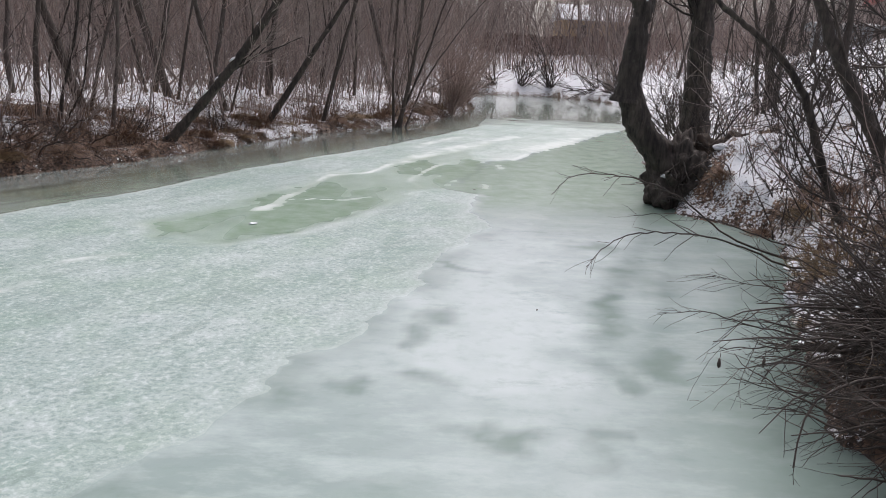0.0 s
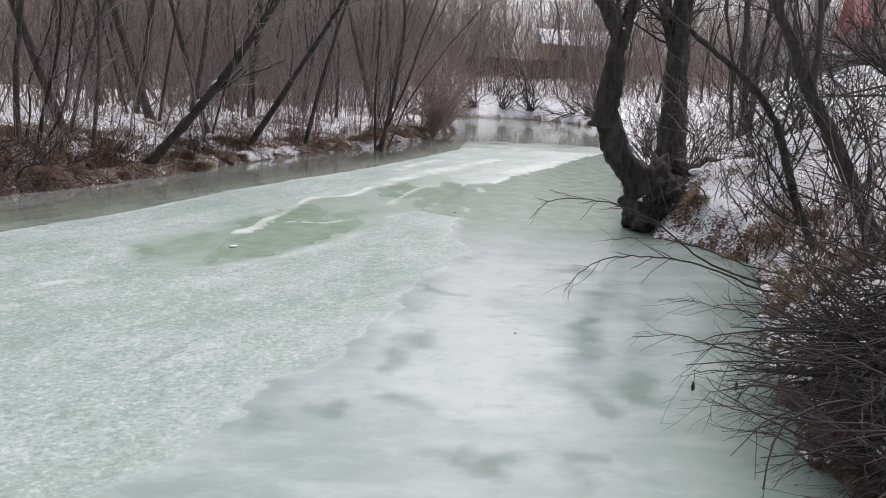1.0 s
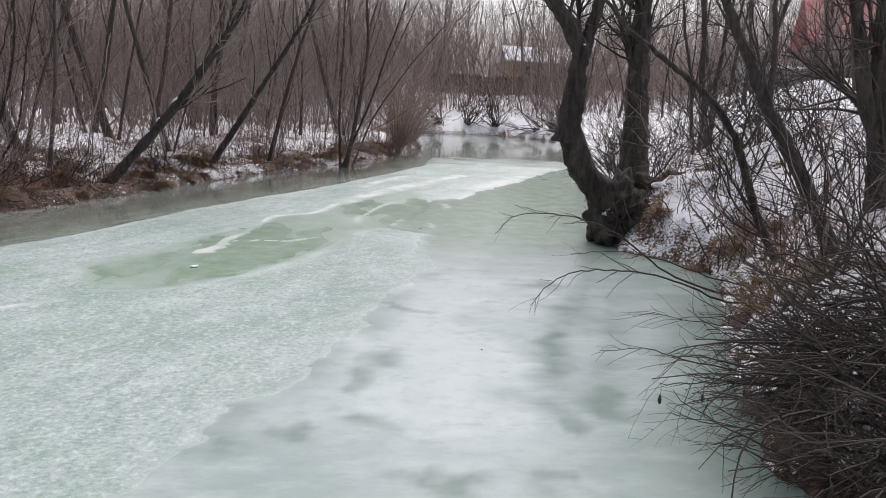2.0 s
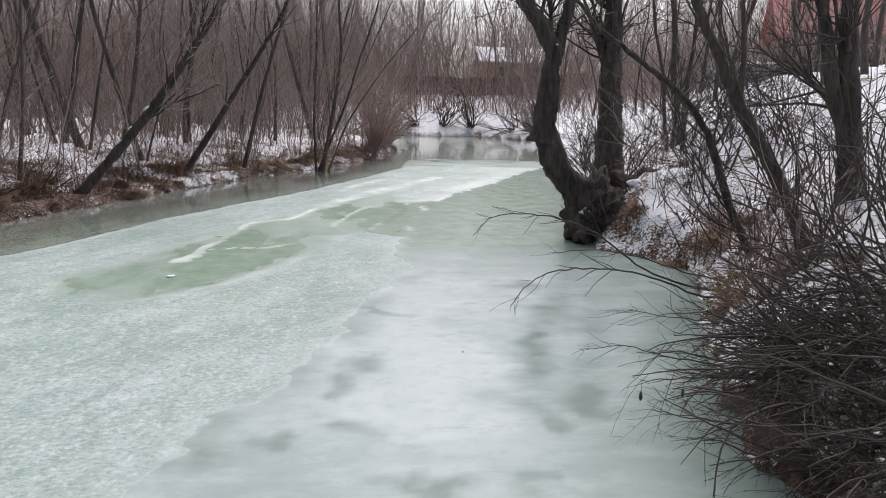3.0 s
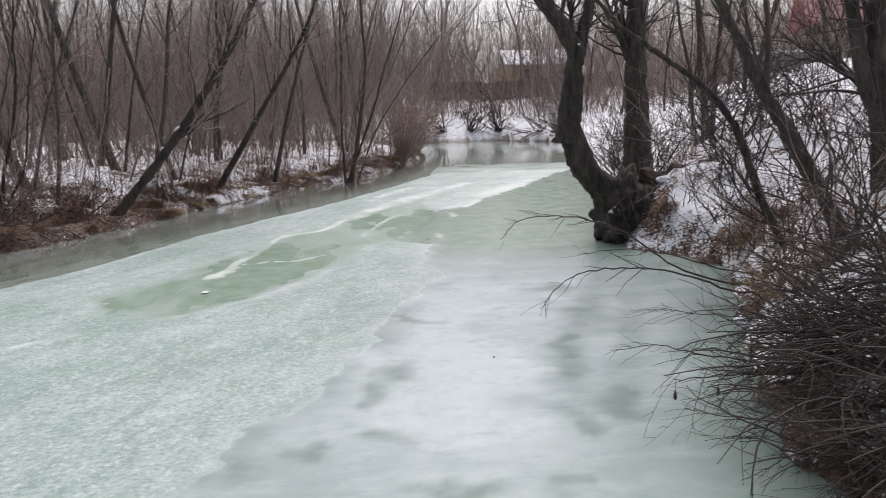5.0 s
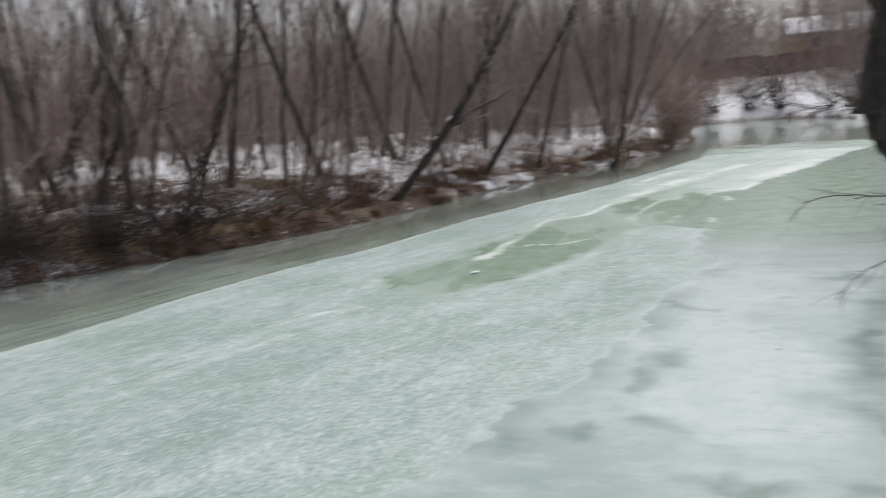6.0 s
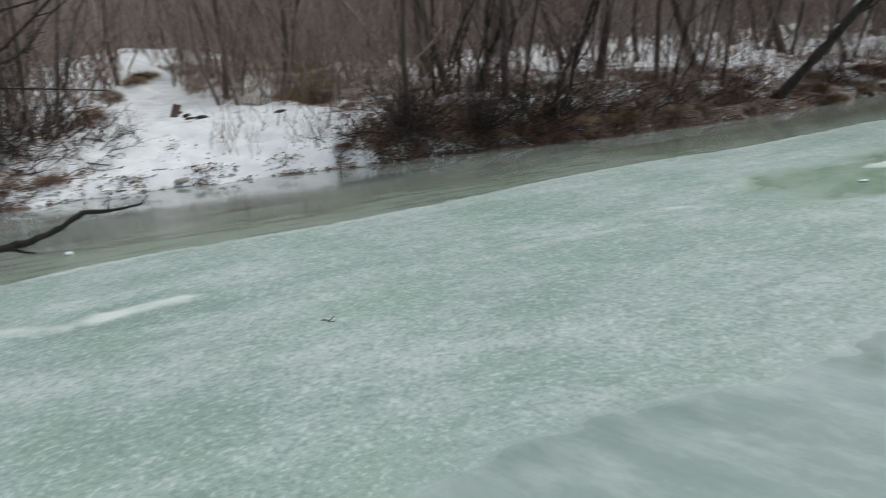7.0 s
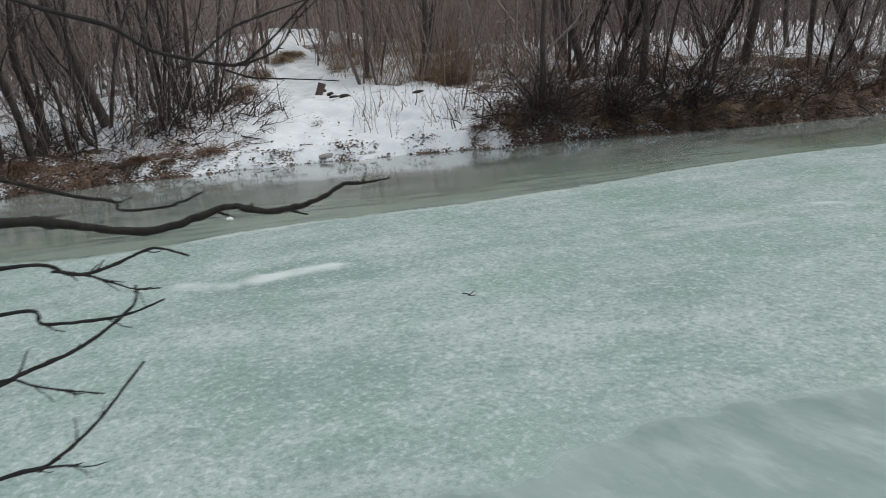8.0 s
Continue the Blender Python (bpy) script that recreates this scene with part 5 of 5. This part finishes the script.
for k, (x, y) in enumerate(edges):
    if bool(on_path(x, y, 0.95)) and x < -11 or bool(within(np.array([x]), np.array([y]), RING)[0]):
        continue
    m = pose(x, y, ground_at(x, y) - 0.03, 0, 0, tuft_rng.uniform(0, 360)) @ Matrix.Scale(tuft_rng.uniform(0.35, 0.85) if x < 0 else tuft_rng.uniform(0.35, 0.75), 4)
    copy_thing(tufts[k % 3], m)
for k in range(26):
    along, across = tuft_rng.uniform(3.5, 15), tuft_rng.choice([-1, 1]) * tuft_rng.uniform(2.4, 3.6) - 0.012 * 64
    x, y = -14.0 - 0.8 * along + 0.6 * across, 7.2 + 0.6 * along + 0.8 * across
    copy_thing(tufts[2 - (k % 3 == 0)], pose(x, y, ground_at(x, y) - 0.03, 0, 0, 37 * k) @ Matrix.Scale(tuft_rng.uniform(0.6, 1.3), 4))
for k, (x, y) in enumerate(((-8.0, 18.2), (-6.3, 23.4), (5.6, 11.2))):
    tufts[k].matrix_basis = pose(x, y, ground_at(x, y) - 0.03, 0, 0, 40 * k)

# small things on the ice and the snow
def debris(name, size, x, y, z, mat, label, category, turn=0.0, tilt=0.0, seed=1):
    ob = part(name, lump(size, seed, 0.35, 2), mat)
    ob.matrix_basis = pose(x, y, z, tilt, 0, turn)
    return tagged(ob, label, category)


for k, (x, y, w) in enumerate(((0.6, 15.2, 0.03), (1.0, 7.6, 0.012))):
    debris("fallen_leaf", (w, w * 0.7, 0.008), x, y, 0.035, TWIG_DARK, "small dark withered leaf frozen to the ice", "leaf", 40 * k, 0, 80 + k)
stick = part("fallen_twig", quads("fallen_twig", *tubes(np.array([[(-0.09, 0, 0.01), (-0.03, 0.01, 0.02), (0.03, 0, 0.015), (0.09, 0.02, 0.03)], [(0.0, 0, 0.01), (0.02, 0.02, 0.03), (0.04, 0.03, 0.05), (0.05, 0.05, 0.06)]]), taper([0.007, 0.006], 4, 0.5), 5)), TWIG_DARK)
stick.location = (-5.28, 3.62, 0.03)
tagged(stick, "short dark twig lying on the frosted ice", "twig")
debris("ice_chunk", (0.07, 0.05, 0.035), -10.7, 3.24, 0.02, SNOW, "small white chunk of ice on thin ice", "ice", 20, 0, 91)
debris("ice_chunk", (0.08, 0.06, 0.008), -3.0, 11.3, 0.004, SNOW, "white ice flake beside the green pool", "ice", 70, 0, 92)
debris("bank_stone", (0.42, 0.34, 0.13), -14.7, 7.2, 0.06, PALE_WALL, "pale stone at the foot of the snowy path", "stone", 30, 0, 93)
debris("bank_stone", (0.30, 0.22, 0.14), -14.4, 6.9, 0.05, PALE_WALL, "flat pale stone frozen in at the waterline", "stone", 80, 0, 94)
debris("snow_clod", (0.08, 0.07, 0.09), 3.95, 8.1, 0.14, SNOW, "lump of snow at the waterline", "snow", 10, 0, 95)
plank = solid("broken_board", (-0.1, 0.1, -0.025, 0.025, -0.2, 0.36), BOARD, None, (-18.6, 8.9, ground_at(-18.6, 8.9)))
plank.rotation_euler = (radians(-20), radians(16), radians(38))
tagged(plank, "broken brown board stuck in the snow", "board")
for k, (x, y) in enumerate(((-18.3, 9.1), (-17.7, 8.9), (-17.3, 9.0), (-18.9, 9.2), (-16.6, 9.6), (-16.2, 10.6))):
    debris("earth_clod", (0.12 + 0.03 * (k % 3), 0.10, 0.07), x, y, ground_at(x, y) + 0.02, EARTH, "dark clod of earth on the trodden snow", "earth", 50 * k, 0, 110 + k)
for k, (x, y, turn, size) in enumerate(((-16.6, 5.9, 25, 1.1), (-9.6, 15.0, 60, 1.4), (-12.9, 10.4, 200, 1.0), (-6.9, 21.5, 100, 1.2), (6.4, 12.2, 150, 1.3), (5.9, 10.4, 20, 1.0))):
    g = rand(950 + k)
    p = grown(g, [[-size / 2, 0, 0.03]], [[1, 0, 0.06]], [size], 9, 0.08, 0.0)
    r = taper([0.028], 9, 0.3)
    a, d, br, t = sprouts(g, p, r, 7, 0.3, 1.0, 0.6, 0.5)
    q = grown(g, a, d, g.uniform(0.1, 0.5, 7), 5, 0.1, 0.05)
    log = part("fallen_branch", quads("fallen_branch", *tubes(p, r, 7)), BARK_BLACK)
    for i in range(7):
        part("side_twig", quads("side_twig", *tubes(q[i:i + 1], taper(br[i:i + 1], 5, 0.4), 4)), BARK_BLACK, log)
    log.matrix_basis = pose(x, y, ground_at(x, y) + 0.02, 0, 0, turn)
    tagged(log, "dark fallen branch lying on the snowy bank", "branch")


# ---- branches that hang over the near bank ----
def near_tree():
    ob = new("overhanging_tree")
    root = np.array([-2.1, -1.75, 0.4])
    fork = np.array([-2.0, -1.5, 1.75])
    ways = [(0.0145, [(-1.88, -0.7, 2.15), (-1.85, -0.257, 2.169), (-1.83, -0.109, 2.137), (-1.79, 0.06, 2.092), (-1.745, 0.241, 2.123), (-1.70, 0.344, 2.097), (-1.656, 0.456, 2.112), (-1.627, 0.531, 2.147)]),
            (0.0045, [(-1.627, 0.531, 2.147), (-1.6, 0.58, 2.144), (-1.568, 0.637, 2.150)]),
            (0.006, [(-1.95, -0.6, 2.3), (-1.93, -0.042, 2.178), (-1.91, 0.022, 2.137), (-1.883, 0.137, 2.129), (-1.862, 0.226, 2.153)]),
            (0.006, [(-1.75, -0.9, 2.1), (-1.637, -0.289, 2.117), (-1.615, -0.16, 2.073), (-1.604, -0.08, 2.077), (-1.592, 0.007, 2.098), (-1.567, 0.078, 2.069)]),
            (0.0055, [(-1.7, -0.9, 2.0), (-1.518, -0.316, 2.053), (-1.503, -0.245, 2.015), (-1.481, -0.111, 1.998), (-1.467, -0.018, 2.013)]),
            (0.0065, [(-1.65, -0.9, 1.88), (-1.50, -0.45, 1.91), (-1.482, -0.30, 1.935), (-1.478, -0.186, 1.959), (-1.48, -0.08, 2.015), (-1.489, -0.064, 2.053)]),
            (0.0055, [(-1.5, -0.95, 1.75), (-1.23, -0.388, 1.856), (-1.226, -0.325, 1.851), (-1.237, -0.238, 1.886), (-1.258, -0.122, 1.973)]),
            (0.0085, [(-2.5, -0.6, 2.75), (-2.436, 0.105, 2.647), (-2.393, 0.306, 2.53), (-2.327, 0.513, 2.466), (-2.3, 0.583, 2.478), (-2.261, 0.677, 2.551), (-2.209, 0.78, 2.649)])]
    ways += [(0.0055, [(-2.3, 0.36, 2.47), (-2.3, 0.45, 2.52), (-2.3, 0.542, 2.579), (-2.3, 0.665, 2.616), (-2.3, 0.815, 2.654)]),
             (0.0035, [(-2.3, 0.50, 2.45), (-2.3, 0.593, 2.416), (-2.3, 0.734, 2.398), (-2.3, 0.908, 2.374)]),
             (0.0045, [(-2.3, 0.559, 2.46), (-2.3, 0.665, 2.489), (-2.3, 0.72, 2.53), (-2.3, 0.774, 2.592), (-2.3, 0.858, 2.652)])]
    ways += [(0.0035, [(-1.478, -0.37, 1.93), (-1.441, -0.328, 1.944), (-1.431, -0.295, 1.922), (-1.420, -0.251, 1.901), (-1.401, -0.181, 1.874)]),
             (0.003, [(-1.226, -0.37, 1.856), (-1.218, -0.338, 1.857), (-1.213, -0.300, 1.850), (-1.207, -0.271, 1.843)]),
             (0.0035, [(-1.62, -0.2, 2.09), (-1.591, -0.141, 2.073), (-1.576, -0.092, 2.046), (-1.562, -0.052, 2.023), (-1.549, -0.001, 2.015)])]
    part("trunk", quads("trunk", *tubes(np.linspace(root, fork, 6)[None] + 0.02 * rand(3).normal(0, 1, (1, 6, 3)), taper([0.11], 6, 0.6), 10)), BARK_NEAR, ob)
    rng = rand(91)
    for r, pts in ways:
        full = np.array(([tuple(fork)] if pts[0][1] < -0.5 else []) + pts)
        p = curve_through(full, 8)[None]
        p = p + rng.normal(0, 0.1 * r, p.shape)
        rr = taper([r], p.shape[1], 0.4)
        a, d, br, t = sprouts(rng, p, rr, 5, 0.35, 0.95, 0.6, 0.6)
        q = grown(rng, a, d, rng.uniform(0.012, 0.06, 5), 4, 0.15, 0.05)
        knots = rng.uniform(0, p.shape[1], 7)
        rr = rr * (1 + 0.08 * rng.normal(0, 1, rr.shape) + 0.35 * np.exp(-((np.arange(p.shape[1])[:, None] - knots) / 0.5) ** 2).sum(1))
        part("branch", quads("branch", *joined(tubes(p, rr, 8), tubes(q, taper(np.maximum(br, 0.0016), 4, 0.5), 5))), BARK_NEAR, ob)
    return tagged(ob, "dark bare tree with thin branches over the ice", "tree")


near_tree()


# ---- beyond the banks ----
def gable(name, x0, x1, y0, y1, z, rise, mat, parent, label=""):
    """A pitched roof with some thickness."""
    bm = bmesh.new()
    xm, t = (y0 + y1) / 2, 0.16
    ring = [(y0, z), (xm, z + rise), (y1, z), (y1, z + t), (xm, z + rise + t), (y0, z + t)]
    a, b = [bm.verts.new((x0, y, h)) for y, h in ring], [bm.verts.new((x1, y, h)) for y, h in ring]
    for i in range(6):
        j = (i + 1) % 6
        bm.faces.new((a[i], a[j], b[j], b[i]))
    bm.faces.new(a[::-1]), bm.faces.new(b)
    bmesh.ops.recalc_face_normals(bm, faces=bm.faces)
    return part(name, bm, mat, parent, label)


def house(name, x, y, wide, deep, high, rise, wall, roof, label, turn=0, windows=2):
    ob = new(name)
    ob.matrix_basis = pose(x, y, ground_at(x, y) - 0.2, 0, 0, turn)
    solid("wall", (-wide / 2, wide / 2, -deep / 2, deep / 2, 0, high), wall, ob)
    gable("roof", -wide / 2 - 0.4, wide / 2 + 0.4, -deep / 2 - 0.4, deep / 2 + 0.4, high - 0.05, rise, roof, ob)
    for k in range(windows):
        wx = -wide / 2 + wide * (k + 0.5) / windows
        win = solid("window", (wx - 0.45, wx + 0.45, -deep / 2 - 0.05, -deep / 2 + 0.02, high * 0.45, high * 0.85), PALE_WALL, ob)
        solid("pane", (wx - 0.37, wx + 0.37, -deep / 2 - 0.06, -deep / 2 - 0.02, high * 0.48, high * 0.82), GLASS_DARK, win)
    return tagged(ob, label, "house")


house("far_house", 17.5, 92, 9, 6, 3.2, 1.8, TAN, SNOW, "small house with a snow-covered roof", 4)
house("red_house", 27.4, 40.5, 9, 6, 2.6, 2.8, BOARD, RED_PAINT, "brown board house under a faded red roof", -20, 3)
house("grey_shed", 18.0, 35.5, 2.0, 2.0, 1.3, 0.2, GREY_SHEET, GREY_SHEET, "small grey metal shed on the slope", -8, 0)
placed(tree("birch", 15, [lean_path(10, 0.5, 0.2, 0, rand(151))], [0.13], 14, 60, 260, BARK_BIRCH, TWIG_GREY, "pale birch on the snowy slope by the houses", low=0.35), 18.6, 31.5)
placed(tree("birch", 16, [lean_path(10, -0.5, 0.2, 0, rand(161))], [0.09], 14, 60, 260, BARK_BIRCH, TWIG_GREY, "slim pale birch up the snowy slope", low=0.35), 13.6, 27.5)
fence = tagged(new("board_fence"), "dark weathered board fence on the far bank", "fence")
fence.location = (0, 0, 0)
for k in range(64):
    x = 4 + 0.32 * k
    g = ground_at(x, 84)
    solid("board", (-0.145, 0.145, -0.015, 0.015, 0, 2.1 + 0.06 * math.sin(k * 2.1)), BOARD, fence, (x, 84, g - 0.05))
